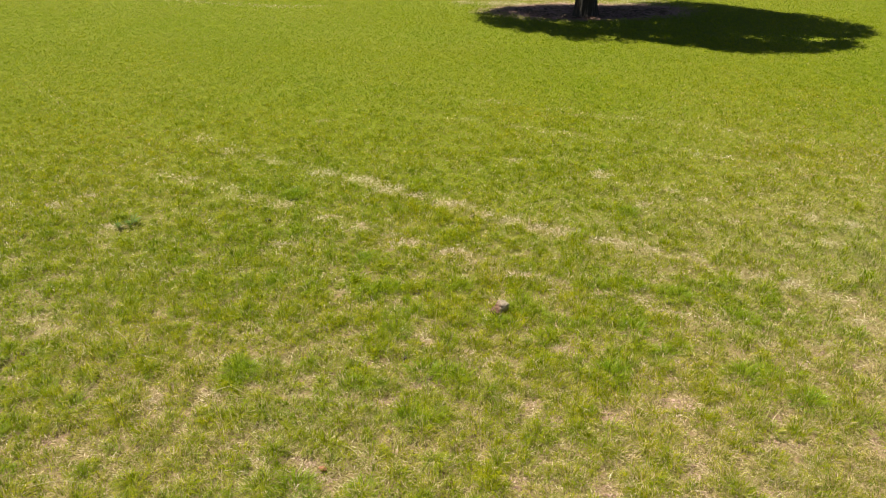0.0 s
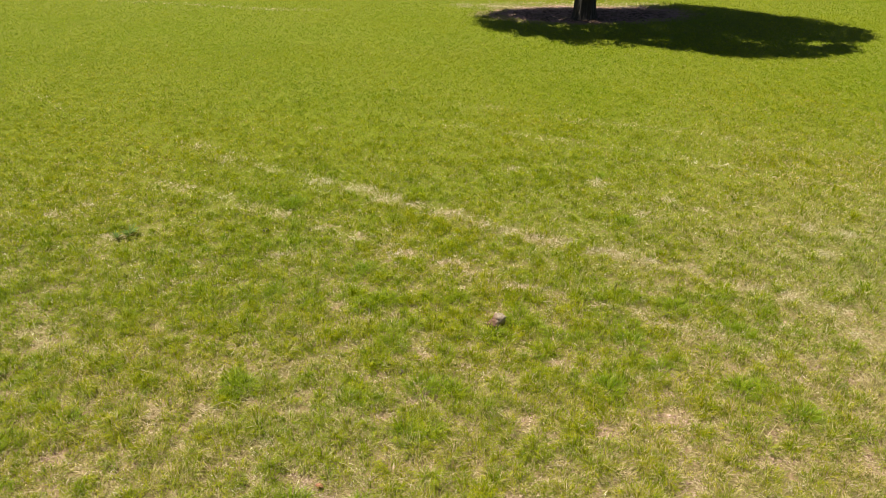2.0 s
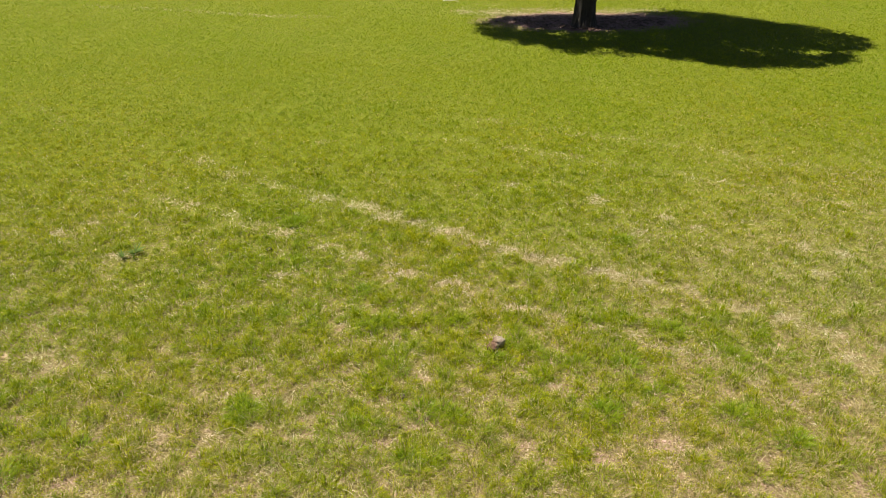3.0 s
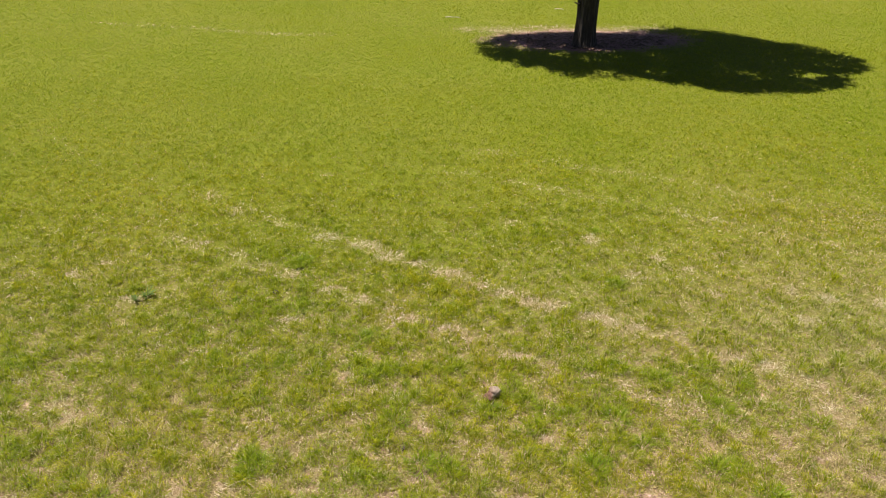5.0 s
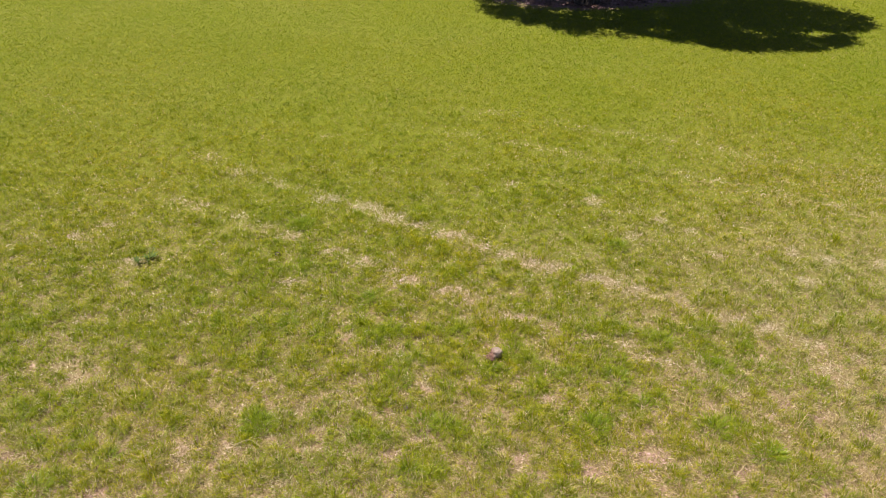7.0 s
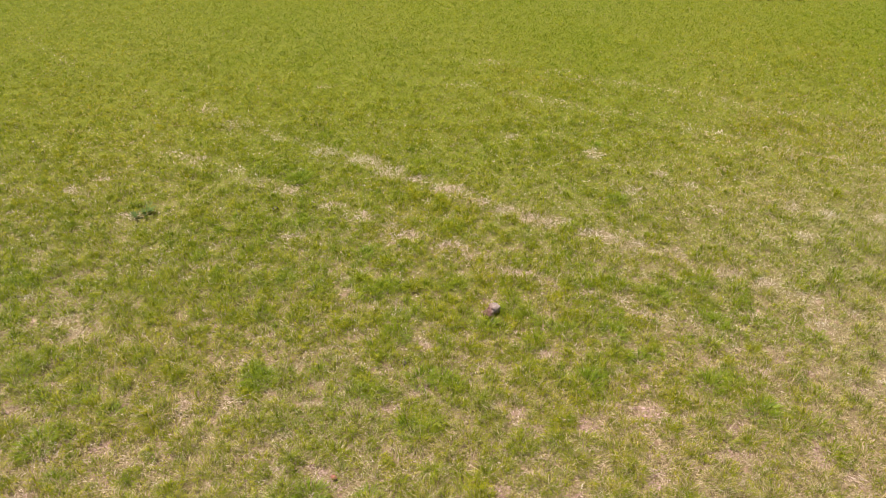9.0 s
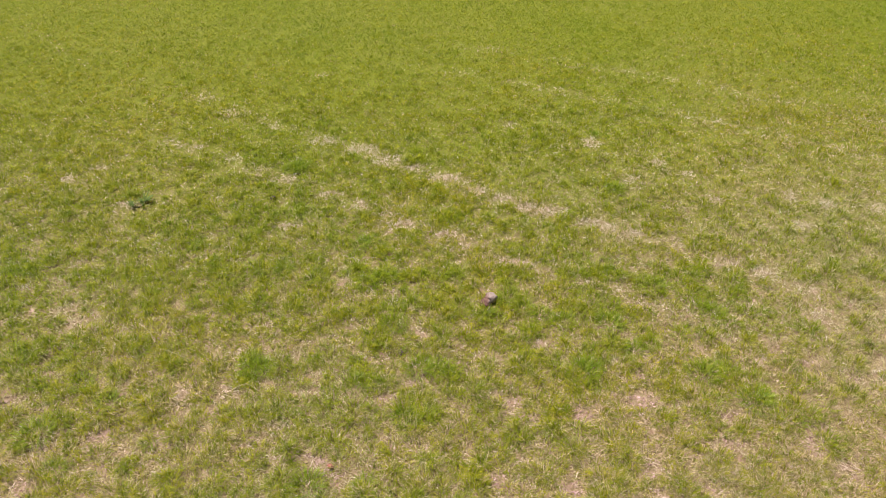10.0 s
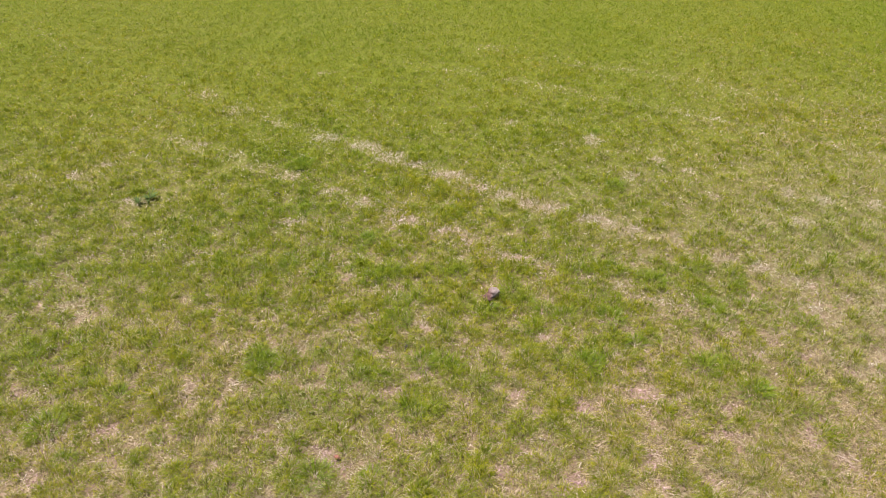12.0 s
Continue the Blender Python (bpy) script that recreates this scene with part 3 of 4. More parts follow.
def grow_grass():
    green, drying, straw, lush = Sward(), Sward(), Sward(), Sward()
    # tufts, stretch by stretch
    for y0, y1, seed in ((1.9, 5.0, 1), (5.0, 8.0, 2), (8.0, 13.0, 3), (13.0, 27.5, 4)):
        cx, cy = sow_tufts(0.088, y0, y1)
        r = np.random.default_rng(seed)
        keep = r.random(len(cx)) > np.maximum(bareness(cx, cy) * 0.95, 0.92 * spots(cx, cy, WORN, 1.25))
        keep &= np.min([np.hypot(cx - tx, cy - ty) for tx, ty in STANDING], axis=0) > 0.065
        cx, cy = cx[keep], cy[keep]
        m = len(cx)
        uneven = np.clip((13 - cy) / 6, 0.15, 1)
        size = np.exp(r.normal(0, 0.38, m) * uneven) * (1 + 0.45 * uneven * (value_noise(cx, cy, 1.5, 71, 3) - 0.47))
        fresh = r.random(m) < lushness(cx, cy)
        size = np.clip(size * np.where(fresh, 1.18, 1.0), 0.45, 1.9)
        spent = np.clip(dryness(cx, cy) + r.normal(0, 0.14, m) * uneven, 0.02, 0.95)
        comb = r.random(m) * 2 * math.pi
        per = 94 * thinning(cy) * size ** 1.3 * r.uniform(0.75, 1.25, m)
        count = np.floor(per + r.random(m)).astype(int)
        who = np.repeat(np.arange(m), count)
        n = len(who)
        s = size[who]
        an, rad = r.random(n) * 2 * math.pi, r.random(n) ** 0.62
        spread_ = ((0.040 + 0.026 * r.random(m)) * (1.9 - 0.9 * uneven))[who] * s ** 0.7
        x, y = cx[who] + np.cos(an) * rad * spread_, cy[who] + np.sin(an) * rad * spread_
        stand = r.random(n) > 0.75 * bareness(x, y)
        who, s, an, rad, x, y, n = who[stand], s[stand], an[stand], rad[stand], x[stand], y[stand], int(stand.sum())
        sc = np.maximum(np.hypot(y, 3.6) / 4.8, 0.85)
        dry = r.random(n) < spent[who]
        length = (0.036 + 0.052 * r.random(n)) * s ** 0.9 * (1.15 - 0.30 * rad) * np.clip(1.30 - 0.068 * y, 0.50, 1)
        length = length * (1 - 0.5 * bareness(x, y))
        width = (0.0022 + 0.0018 * r.random(n)) * sc * np.where(dry, 0.7, 1.0)
        away = an + r.normal(0, 0.7, n)
        # all blades of a tuft are combed a little one way
        pull = 0.5 * uneven[who]
        ax, ay = np.cos(away) + pull * np.cos(comb[who]), np.sin(away) + pull * np.sin(comb[who])
        away = np.arctan2(ay, ax)
        lean = np.clip(0.10 + 0.50 * rad + r.normal(0, 0.22, n), 0.02, 1.3) + np.where(dry, 0.25, 0)
        bend = np.clip(r.normal(1.25, 0.42, n), 0.1, 2.2)
        z = swell(x, y) - 0.004
        root = np.stack([x, y], 1)
        juicy = fresh[who] & ~dry
        for chosen, sward, k in ((~dry & ~juicy, green, 0), (juicy, lush, 1), (dry, drying, 2)):
            sward.add(blades(root[chosen], z[chosen], away[chosen], length[chosen], width[chosen], lean[chosen], bend[chosen], seed * 10 + k))
    # low growth between the tufts
    for y0, y1, per, seed in ((1.9, 5.0, 4600, 11), (5.0, 9.0, 2900, 12), (9.0, 14.0, 1000, 13)):
        x, y = sow(per, y0, y1)
        r = np.random.default_rng(seed)
        keep = r.random(len(x)) > 0.90 * bareness(x, y)
        x, y = x[keep], y[keep]
        n = len(x)
        sc = np.maximum(np.hypot(y, 3.6) / 4.8, 0.85)
        dry = r.random(n) < np.clip(0.22 * np.clip((12 - y) / 5, 0.2, 1) + 1.1 * dryness(x, y), 0, 0.96)
        length, width = r.uniform(0.020, 0.048, n), r.uniform(0.0020, 0.0036, n) * sc
        lean, bend = r.uniform(0.3, 1.25, n), r.uniform(0.2, 1.3, n)
        root, z, away = np.stack([x, y], 1), swell(x, y) - 0.003, r.random(n) * 2 * math.pi
        for chosen, sward, k in ((~dry, green, 0), (dry, drying, 1)):
            sward.add(blades(root[chosen], z[chosen], away[chosen], length[chosen], width[chosen], lean[chosen], bend[chosen], seed * 10 + k))
    # dead bits lying over the soil, thickest in the ruts
    for y0, y1, per, seed in ((1.9, 5.0, 9500, 21), (5.0, 8.0, 9000, 22), (8.0, 11.5, 3400, 23), (17.2, 18.7, 5000, 24)):
        x, y = sow(per, y0, y1)
        r = np.random.default_rng(seed)
        keep = r.random(len(x)) < np.clip(0.14 * np.clip((9 - y) / 4, 0, 1) + 1.1 * straw_cover(x, y), 0, 1) * (1 - 0.80 * spots(x, y, WORN, 1.0))
        x, y = x[keep], y[keep]
        n = len(x)
        sc = np.maximum(np.hypot(y, 3.6) / 4.8, 0.85)
        straw.add(blades(np.stack([x, y], 1), swell(x, y) + 0.003 + 0.020 * r.random(n) ** 2, r.random(n) * 2 * math.pi, r.uniform(0.018, 0.070, n),
                         r.uniform(0.0018, 0.0034, n) * sc, r.uniform(1.15, 1.62, n), r.uniform(-0.3, 0.3, n), seed + 5))
    # coarser growth on the rest of the field around
    r = np.random.default_rng(41)
    x, y = np.repeat(r.uniform(-17, 17, 50000), 6) + r.normal(0, 0.03, 300000), np.repeat(r.uniform(-7, 31, 50000), 6) + r.normal(0, 0.03, 300000)
    outside = np.clip((np.abs(x) - half_width(np.maximum(y, 0)) + 0.3) / 0.8, 0, 1)
    outside = np.maximum(outside, np.maximum(np.clip((2.1 - y) / 0.6, 0, 1), np.clip((y - 26) / 2, 0, 1)))
    keep = r.random(len(x)) < outside * np.clip(1.4 - np.hypot(x, y - 10) / 22, 0.15, 1)
    x, y = x[keep], y[keep]
    n = len(x)
    dry = r.random(n) < 0.12 + dryness(x, y) * 0.7
    root, z, away = np.stack([x, y], 1), swell(x, y) - 0.004, r.random(n) * 2 * math.pi
    length, width, lean, bend = r.uniform(0.05, 0.11, n), r.uniform(0.009, 0.018, n), r.uniform(0.3, 1.1, n), r.uniform(0.3, 1.0, n)
    for chosen, sward, k in ((~dry, green, 42), (dry, drying, 43)):
        sward.add(blades(root[chosen], z[chosen], away[chosen], length[chosen], width[chosen], lean[chosen], bend[chosen], k))
    green.finish("grass", GRASS, "short yellow-green grass growing in loose clumps over the field", "grass")
    drying.finish("dry_grass", DRY_BLADE, "golden withering grass blades standing among the green ones", "dry grass")
    straw.finish("straw_litter", STRAW, "bleached straw lying flat over the soil and in the ruts", "straw")
    lush.finish("lush_grass", LUSH, "fresher green tufts of grass scattered between the yellower clumps", "grass")


grow_grass()


# ---------------------------------------------------------------- loose earth on the bare patches
def strew_crumbs():
    """Small angular crumbs of soil, half sunk, thickest in the middle of each patch."""
    r = np.random.default_rng(61)
    x, y = [], []
    for cx, cy, rx, ry in WORN:
        n = int(80000 * rx * ry)
        x.append(cx + rx * r.uniform(-1.7, 1.7, n))
        y.append(cy + ry * r.uniform(-1.7, 1.7, n))
    x, y = np.concatenate(x), np.concatenate(y)
    keep = r.random(len(x)) < spots(x, y, WORN, 1.1)
    x, y = x[keep], y[keep]
    n = len(x)
    size = 0.003 + 0.0055 * r.random(n) ** 2.5
    corners = np.array([(1, 0, 0), (0, 1, 0), (-1, 0, 0), (0, -1, 0), (0, 0, 0.7), (0, 0, -0.7)])
    turn = r.random(n) * 2 * math.pi
    p = corners[None] * size[:, None, None] * r.uniform(0.65, 1.25, (n, 6, 1)) + r.normal(0, 0.16, (n, 6, 3)) * size[:, None, None]
    c, s_ = np.cos(turn)[:, None], np.sin(turn)[:, None]
    verts = np.stack([p[:, :, 0] * c - p[:, :, 1] * s_ + x[:, None], p[:, :, 0] * s_ + p[:, :, 1] * c + y[:, None],
                      p[:, :, 2] + (swell(x, y) + size * 0.35)[:, None]], 2).reshape(-1, 3)
    sides = np.array([(0, 1, 4), (1, 2, 4), (2, 3, 4), (3, 0, 4), (1, 0, 5), (2, 1, 5), (3, 2, 5), (0, 3, 5)])
    tris = ((np.arange(n) * 6)[:, None, None] + sides[None]).reshape(-1, 3)
    crumbs = new("soil_crumbs", mesh_of("soil_crumbs", verts, tris, [CRUMBS]))
    return tagged(crumbs, "loose pinkish crumbs of dry soil on the bare patches", "soil", kind="stuff")


strew_crumbs()


# ---------------------------------------------------------------- the tree
def add_leaves(centres, sizes, per, seed, leaf=(0.065, 0.125)):
    r = np.random.default_rng(seed)
    m = len(centres)
    who = np.repeat(np.arange(m), per)
    n = len(who)
    d = r.normal(0, 1, (n, 3))
    d /= np.linalg.norm(d, axis=1)[:, None]
    p = centres[who] + d * (r.random(n) ** 0.45)[:, None] * sizes[who][:, None]
    along = r.normal(0, 1, (n, 3)) + d * 0.8
    along[:, 2] -= 0.35
    along /= np.linalg.norm(along, axis=1)[:, None]
    side = np.cross(along, r.normal(0, 1, (n, 3)))
    side /= np.linalg.norm(side, axis=1)[:, None]
    nrm = np.cross(along, side)
    ln = (leaf[0] + (leaf[1] - leaf[0]) * r.random(n))[:, None]
    v = np.stack([p - along * ln * 0.5, p + side * ln * 0.32 + nrm * ln * 0.06, p + along * ln * 0.5, p - side * ln * 0.32 + nrm * ln * 0.06], 1).reshape(-1, 3)
    b = (np.arange(n) * 4)[:, None]
    return v, np.concatenate([b + [0, 1, 2], b + [0, 2, 3]], 1).reshape(-1, 3)


# sunlit gaps in the shade of the crown: x, y, half width, half depth
GAPS = [(3.36, 14.25, 0.40, 0.28), (4.25, 14.22, 0.42, 0.24), (7.40, 14.02, 0.50, 0.22), (4.72, 13.52, 0.20, 0.18), (3.08, 15.40, 0.12, 0.12)]
# how far the crown reaches from its middle, all round from the east by the north, and the height of its broadest part
CROWN_REACH = [3.95, 3.45, 2.9, 2.9, 2.8, 2.68, 2.5, 2.07, 1.92, 2.05, 2.45, 3.1, 3.75, 3.95, 3.8, 3.45, 2.83, 2.61, 1.82, 1.91, 2.11, 2.29, 2.59, 2.91, 3.21, 3.5, 3.27, 3.97]
CROWN_HEIGHT = 4.1


def build_tree(x, y):
    tree = new("tree")
    fall = -SUN_FROM.normalized() / math.tan(radians(SUN_ELEVATION))
    tree.location = (x, y, float(swell(np.array([x]), np.array([y]))[0]))
    bm = bmesh.new()
    zs = [-0.12, 0.0, 0.06, 0.14, 0.25, 0.42, 0.7, 1.0, 1.25, 1.5, 1.75]
    rs = [0.33, 0.288, 0.262, 0.242, 0.226, 0.216, 0.214, 0.226, 0.252, 0.275, 0.21]
    tube(bm, [(0.004 * z * z + 0.008 * math.sin(z * 3) - 0.01, 0.01 * z, z) for z in zs], rs, 48, 0.17, 3.0)
    part("trunk", bm, BARK, tree, "dark furrowed trunk flaring at the base")
    bm = bmesh.new()
    tube(bm, [(-0.17, -0.12, 0.93), (-0.27, -0.15, 0.95), (-0.33, -0.16, 0.985)], [0.022, 0.018, 0.009], 7)
    part("broken_stub", bm, DARK_TWIG, tree, "short dark stub of a broken twig")
    r = random.Random(5)
    ends = []
    limbs = [(-0.9, 0.35, 2.2), (1.0, -0.2, 2.6), (-0.15, -0.9, 2.3), (0.35, 0.85, 2.4), (0.1, 0.0, 3.2), (-0.6, -0.6, 2.8)]
    for dx, dy, up in limbs:
        pts, p = [], Vector((0.03 + 0.08 * dx, 0.08 * dy, 1.45))
        way = Vector((dx, dy, up)).normalized()
        for i in range(7):
            pts.append(tuple(p))
            p = p + way * 0.52
            way = (way + Vector((dx * 0.16 + r.uniform(-0.12, 0.12), dy * 0.14 + r.uniform(-0.12, 0.12), r.uniform(-0.12, 0.06)))).normalized()
            if i >= 2:
                ends.append(p.copy())
        bm = bmesh.new()
        tube(bm, pts, [0.125 - 0.016 * i for i in range(7)], 12, 0.08, dx)
        part("limb", bm, BARK, tree)
        for k in range(4):
            s = Vector(pts[2 + k])
            w2 = Vector((dx + r.uniform(-1, 1), dy + r.uniform(-1, 1), r.uniform(-0.1, 0.8))).normalized()
            br = [s]
            for j in range(4):
                br.append(br[-1] + w2 * 0.36)
                w2 = (w2 + Vector((r.uniform(-0.3, 0.3), r.uniform(-0.3, 0.3), r.uniform(-0.2, 0.15)))).normalized()
            # no branch reaches out past the leaves
            turn = math.atan2(br[-1].y + 0.06, br[-1].x + 0.16) % (2 * math.pi)
            if math.hypot(br[-1].x + 0.16, br[-1].y + 0.06) > 0.97 * CROWN_REACH[int(turn * len(CROWN_REACH) / (2 * math.pi))]:
                continue
            ends.extend(br[2:])
            bm = bmesh.new()
            tube(bm, [tuple(b) for b in br], [0.05, 0.04, 0.03, 0.02, 0.01], 7)
            part("branch", bm, BARK, tree)
    # the crown: clusters of leaves over a broad, uneven dome
    g = np.random.default_rng(12)
    n = 2350
    a, out = g.random(n) * 2 * math.pi, np.sqrt(g.random(n)) * np.where(g.random(n) < 0.2, g.uniform(0.95, 1.09, n), 1.0)
    # fuller on the side towards the sun
    a[:230], out[:230] = g.uniform(1.8, 3.4, 230), g.uniform(0.62, 1.03, 230)
    a[230:450], out[230:450] = g.uniform(-0.7, 0.7, 220), g.uniform(0.25, 0.88, 220)
    reach = np.interp(a, np.arange(len(CROWN_REACH) + 1) * 2 * math.pi / len(CROWN_REACH), CROWN_REACH + CROWN_REACH[:1])
    dome = np.sqrt(np.maximum(1 - (out * 0.97) ** 2, 0))
    centres = np.stack([np.cos(a) * out * reach * 0.98, np.sin(a) * out * reach * 0.98, dome * np.where(g.random(n) < 0.6, 1.9, -1.3) * g.uniform(0.55, 1.0, n)], 1)
    centres = centres + np.array([-0.16, -0.06, CROWN_HEIGHT])
    tips = np.array([tuple(e) for e in ends])
    centres = np.concatenate([centres, tips[tips[:, 2] > 2.3]])
    # gaps in the leaves through which the sun falls
    for hx, hy, rx, ry in GAPS:
        sx, sy = x + centres[:, 0] + centres[:, 2] * fall.x, y + centres[:, 1] + centres[:, 2] * fall.y
        centres = centres[(((sx - hx) / rx) ** 2 + ((sy - hy) / ry) ** 2 > 1) | (g.random(len(centres)) < 0.2)]
    v, t = add_leaves(centres, g.uniform(0.14, 0.32, len(centres)), 45, 13)
    crown = new("crown", mesh_of("crown", v, t, [TREE_LEAF]))
    crown.parent = tree
    tagged(crown, "dense uneven crown of small dark green leaves", kind="stuff")
    return tagged(tree, "broadleaf tree with a dark furrowed trunk, standing on bare shaded earth", "tree")


tree = build_tree(3.19, 16.50)


# ---------------------------------------------------------------- the stone
def build_stone(x, y, z):
    """A dome and a lower, broken lobe with a crack between them."""
    bm = bmesh.new()
    for centre, size, seed, level in (((0.022, 0.020, 0.006), (0.058, 0.052, 0.052), 2.0, 4), ((-0.036, -0.034, -0.004), (0.050, 0.046, 0.044), 5.0, 4), ((-0.066, 0.002, -0.018), (0.026, 0.022, 0.020), 8.0, 4)):
        made = bmesh.ops.create_icosphere(bm, subdivisions=level, radius=1.0)
        for v in made["verts"]:
            p = v.co.copy()
            r = 1 + 0.20 * noise.noise(p * 1.4 + Vector((seed, 0.3, 2.2))) + 0.12 * noise.noise(p * 3.6 + Vector((1.0, seed, 3.0))) + 0.05 * noise.noise(p * 10.0 + Vector((seed, seed, 0)))
            v.co = Vector(centre) + Vector((p.x * size[0] * r, p.y * size[1] * r, p.z * size[2] * r))
    me = bpy.data.meshes.new("stone")
    bm.to_mesh(me)
    bm.free()
    me.materials.append(STONE)
    for p in me.polygons:
        p.use_smooth = True
    ob = new("stone", me)
    ob.matrix_world = pose(x, y, z, 0, -6, 8) @ Matrix.Scale(0.91, 4)
    return tagged(ob, "weathered grey-brown stone with a broken earthy side, lying in the grass", "stone")


build_stone(0.442, 4.60, 0.037)


# ---------------------------------------------------------------- earth and litter round the tree
def scatter_leaves():
    r = np.random.default_rng(33)
    x, y = r.uniform(0.4, 6.0, 3600), r.uniform(15.6, 18.0, 3600)
    keep = r.random(len(x)) < (tree_earth(x, y) * 0.7 + 0.01) * np.clip((17.55 - y) / 0.4, 0.0, 1)
    x, y = x[keep], y[keep]
    n = len(x)
    z = swell(x, y) + 0.012 + 0.012 * r.random(n)
    a, ln = r.random(n) * 2 * math.pi, r.uniform(0.03, 0.075, n)
    c, s_ = np.cos(a) * ln, np.sin(a) * ln
    lift = r.uniform(-0.008, 0.016, (n, 4))
    v = np.stack([np.stack([x - c, y - s_, z + lift[:, 0]], 1), np.stack([x + s_ * 0.5, y - c * 0.5, z + lift[:, 1]], 1),
                  np.stack([x + c, y + s_, z + lift[:, 2]], 1), np.stack([x - s_ * 0.5, y + c * 0.5, z + lift[:, 3]], 1)], 1).reshape(-1, 3)
    b = (np.arange(n) * 4)[:, None]
    ob = new("fallen_leaves", mesh_of("fallen_leaves", v, np.concatenate([b + [0, 1, 2], b + [0, 2, 3]], 1).reshape(-1, 3), [FALLEN_LEAF]))
    tagged(ob, "brown fallen leaves littering the bare earth under the tree", "fallen leaves", kind="stuff")


scatter_leaves()


# ---------------------------------------------------------------- lush tussocks that stand out of the field
def tussock_mesh(seed, count, radius, tall):
    r = np.random.default_rng(seed)
    an, rad = r.random(count) * 2 * math.pi, np.sqrt(r.random(count))
    root = np.stack([np.cos(an) * rad * radius, np.sin(an) * rad * radius], 1)
    v, t = blades(root, np.full(count, -0.01), an + r.normal(0, 0.5, count), tall * r.uniform(0.6, 1.15, count), r.uniform(0.0026, 0.0046, count),
                  np.clip(0.12 + 0.6 * rad + r.normal(0, 0.15, count), 0.02, 1.2), np.clip(r.normal(0.7, 0.3, count), 0.1, 1.4), seed + 1)
    return mesh_of("grass_tussock", v, t, [TUSSOCK])


TUSSOCKS = [tussock_mesh(80, 210, 0.070, 0.118), tussock_mesh(81, 160, 0.055, 0.100), tussock_mesh(82, 260, 0.082, 0.125)]
dice = random.Random(9)
for k, (x, y) in enumerate(STANDING):
    ob = new("grass_tussock", TUSSOCKS[k % 3])
    ob.matrix_world = pose(x, y, float(swell(np.array([x]), np.array([y]))[0]), 0, 0, dice.uniform(0, 360)) @ Matrix.Scale(dice.uniform(0.8, 1.15), 4)
    tagged(ob, "tall lush green grass tussock standing out of the short field", "grass tussock", "tussocks in the field")


# ---------------------------------------------------------------- broad-leaved weeds
def weed_leaf(length, wide, rise, droop, lobes):
    bm = bmesh.new()
    left, mid, right = [], [], []
    steps = 9
    for i in range(steps + 1):
        t = i / steps
        w = wide * math.sin(math.pi * min(1, t * 0.93 + 0.05)) ** 0.8 * (1 + 0.28 * math.cos(t * lobes * 2 * math.pi))
        u = length * t
        z = rise * u - droop * u * u
        mid.append(bm.verts.new((u, 0, z - 0.12 * w)))
        left.append(bm.verts.new((u, w, z + 0.10 * w)))
        right.append(bm.verts.new((u, -w, z + 0.10 * w)))
    for i in range(steps):
        bm.faces.new((mid[i], mid[i + 1], left[i + 1], left[i]))
        bm.faces.new((right[i], right[i + 1], mid[i + 1], mid[i]))
    return bm


def build_weed(x, y, size, count, seed):
    weed = new("weed")
    weed.location = (x, y, float(swell(np.array([x]), np.array([y]))[0]) + 0.015)
    r = random.Random(seed)
    for k in range(count):
        bm = weed_leaf(size * r.uniform(0.6, 1.1), size * r.uniform(0.06, 0.10), r.uniform(0.5, 1.4), r.uniform(3.0, 6.0), r.choice((3, 4)))
        leaf = part("leaf", bm, WEED, weed)
        leaf.matrix_local = pose(r.uniform(-0.12, 0.12) * size, r.uniform(-0.12, 0.12) * size, 0, r.uniform(-12, 12), 0, k * 137.5 + r.uniform(-20, 20))
    return tagged(weed, "low dark blue-green broad-leaved weed among the grass", "weed", "weeds in the field")


build_weed(-2.99, 6.09, 0.11, 18, 3)
build_weed(-3.08, 6.02, 0.085, 12, 4)


# ---------------------------------------------------------------- dry stalks and sticks
def build_stalk(name, points, radius, material, label, category, group=""):
    bm = bmesh.new()
    pts = []
    for i in range(len(points) - 1):
        a, b = Vector(points[i]), Vector(points[i + 1])
        for k in range(4):
            p = a.lerp(b, k / 4)
            p.z += 0.010 * math.sin(math.pi * k / 4)
            pts.append(p)
    pts.append(Vector(points[-1]))
    ground_z = swell(np.array([p.x for p in pts]), np.array([p.y for p in pts]))
    base = pts[0].copy()
    base.z = float(ground_z[0])
    tube(bm, [tuple(Vector((p.x, p.y, p.z + g)) - base) for p, g in zip(pts, ground_z)], [radius * (1 - 0.55 * i / (len(pts) - 1)) for i in range(len(pts))], 6)
    me = bpy.data.meshes.new(name)
    bm.to_mesh(me)
    bm.free()
    me.materials.append(material)
    ob = new(name, me)
    ob.location = base
    return tagged(ob, label, category, group)


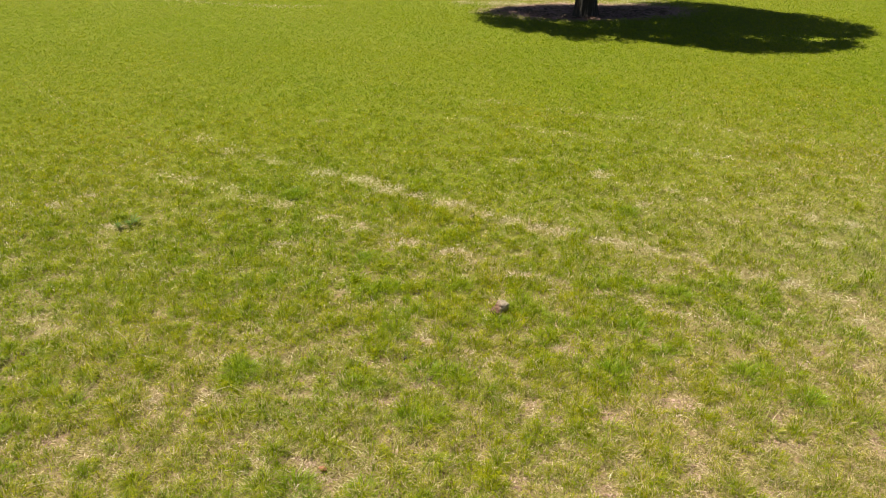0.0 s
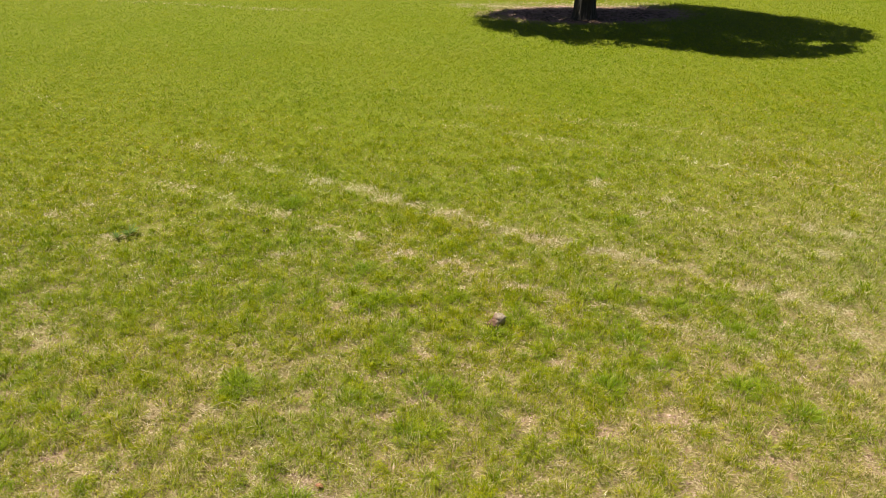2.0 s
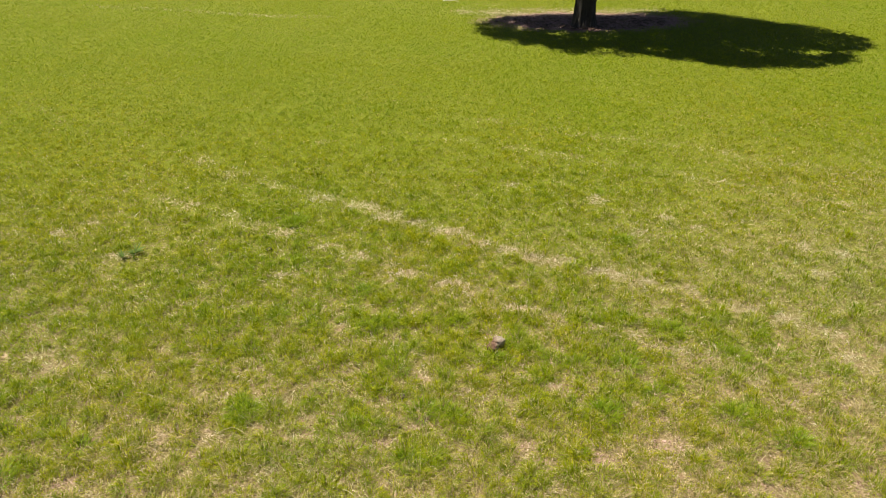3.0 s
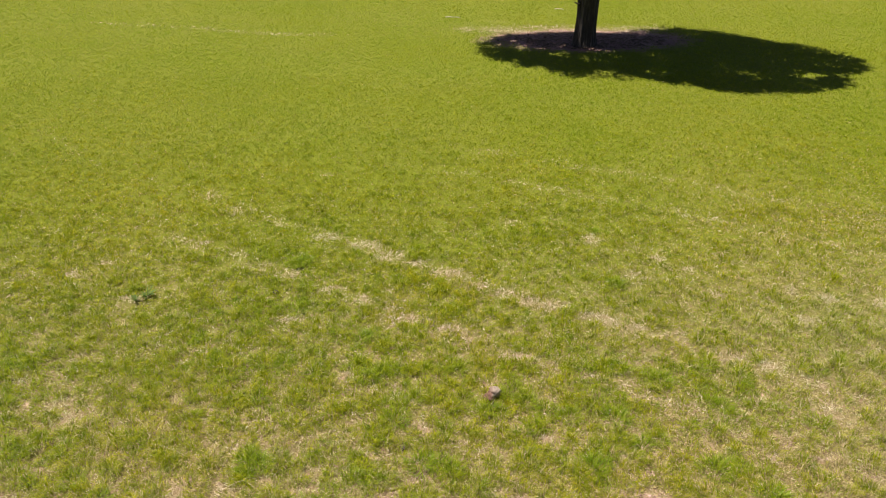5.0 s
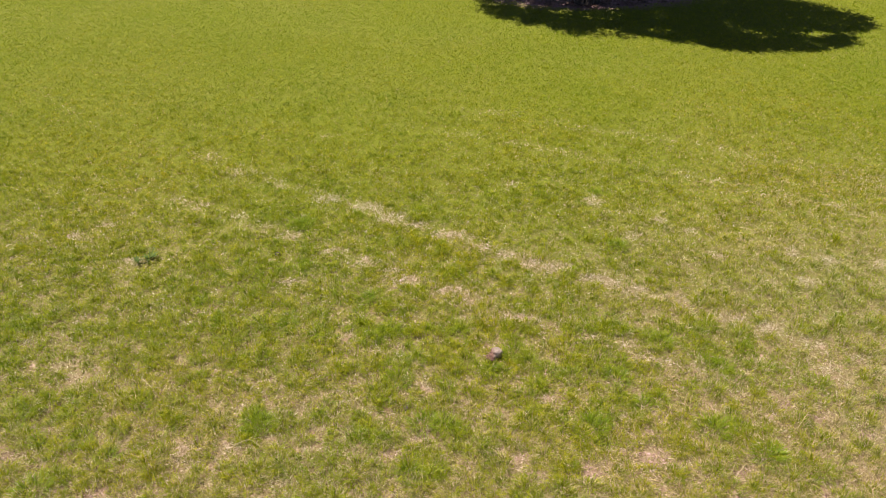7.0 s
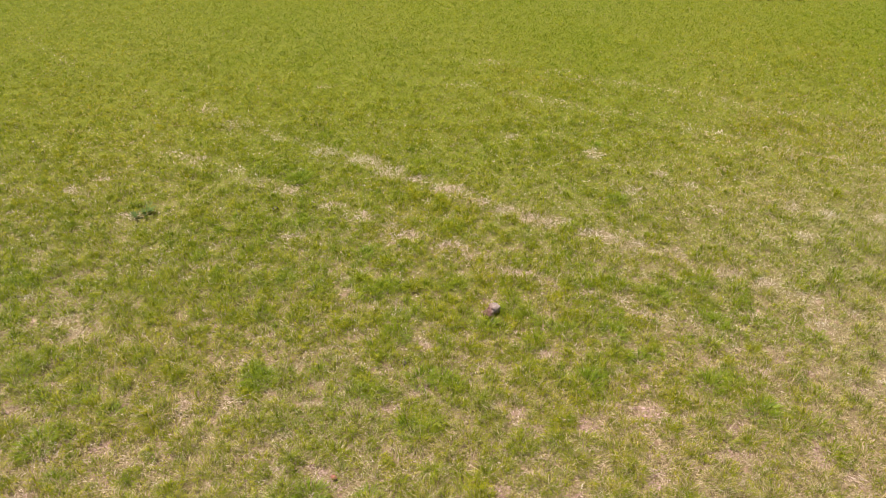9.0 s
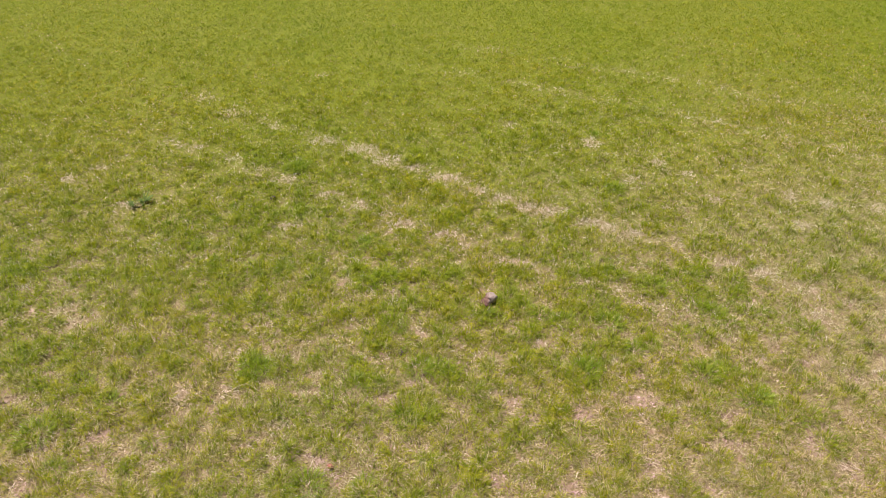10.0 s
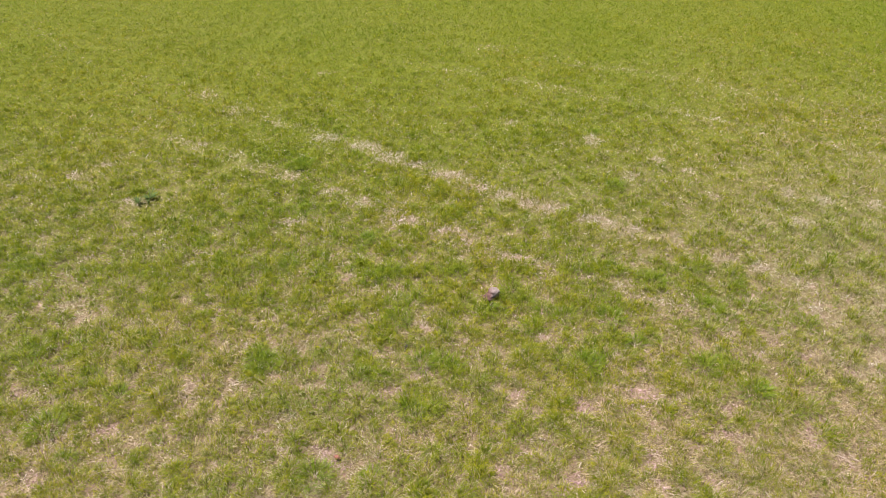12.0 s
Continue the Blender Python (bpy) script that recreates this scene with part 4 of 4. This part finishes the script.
STALK_TEXT = ("long bleached grass stalk lying across the grass", "grass stalk", "fallen stalks")
build_stalk("grass_stalk", [(-2.42, 4.30, 0.042), (-2.33, 4.22, 0.052), (-2.24, 4.13, 0.042)], 0.0020, STALK, *STALK_TEXT)
build_stalk("grass_stalk", [(-2.20, 4.03, 0.030), (-2.05, 3.97, 0.050), (-1.88, 3.89, 0.042)], 0.0020, STALK, *STALK_TEXT)
build_stalk("grass_stalk", [(-1.52, 3.60, 0.030), (-1.40, 3.66, 0.050), (-1.25, 3.56, 0.042)], 0.0018, STALK, *STALK_TEXT)
build_stalk("grass_stalk", [(-2.32, 2.82, 0.030), (-2.15, 2.86, 0.042), (-1.95, 2.84, 0.030)], 0.0018, STALK, *STALK_TEXT)
build_stalk("grass_stalk", [(-0.59, 3.13, 0.030), (-0.53, 3.09, 0.042), (-0.46, 3.01, 0.030)], 0.0018, STALK, *STALK_TEXT)
build_stalk("grass_stalk", [(2.00, 3.35, 0.030), (2.04, 3.40, 0.050), (2.08, 3.46, 0.050)], 0.0022, STALK, *STALK_TEXT)
build_stalk("grass_stalk", [(2.04, 3.34, 0.030), (2.09, 3.39, 0.050), (2.15, 3.45, 0.050)], 0.0022, STALK, *STALK_TEXT)
build_stalk("fallen_stick", [(0.02, 19.10, 0.055), (0.20, 19.05, 0.065), (0.42, 19.02, 0.055)], 0.014, DEADWOOD, "pale bleached stick lying in the far grass", "stick", "fallen sticks")
build_stalk("fallen_stick", [(3.00, 20.16, 0.055), (3.10, 20.12, 0.065), (3.22, 20.08, 0.055)], 0.013, DEADWOOD, "pale bleached stick lying in the far grass", "stick", "fallen sticks")


# ---------------------------------------------------------------- small dark clods
def build_clod(x, y, size, seed, material=DARK_TWIG, look_="small dark clod of earth between the grass clumps"):
    bm = bmesh.new()
    bmesh.ops.create_icosphere(bm, subdivisions=3, radius=1.0)
    for v in bm.verts:
        p = v.co.copy()
        r = 1 + 0.3 * noise.noise(p * 1.7 + Vector((seed, 0, 0))) + 0.15 * noise.noise(p * 4.0 + Vector((0, seed, 0)))
        v.co = Vector((p.x * size * r, p.y * size * 0.7 * r, p.z * size * 0.5 * r))
    me = bpy.data.meshes.new("clod")
    bm.to_mesh(me)
    bm.free()
    me.materials.append(material)
    ob = new("clod", me)
    ob.matrix_world = pose(x, y, float(swell(np.array([x]), np.array([y]))[0]) + size * 0.75, 0, 0, seed * 40)
    return tagged(ob, look_, "clod", "clods in the field")


build_clod(-1.70, 6.18, 0.030, 1.0)
build_clod(-0.27, 4.02, 0.022, 2.0)
build_clod(0.02, 3.42, 0.020, 3.0)
build_clod(-0.69, 2.97, 0.022, 4.0, RED_EARTH, "reddish clod of earth lying on a bare patch")
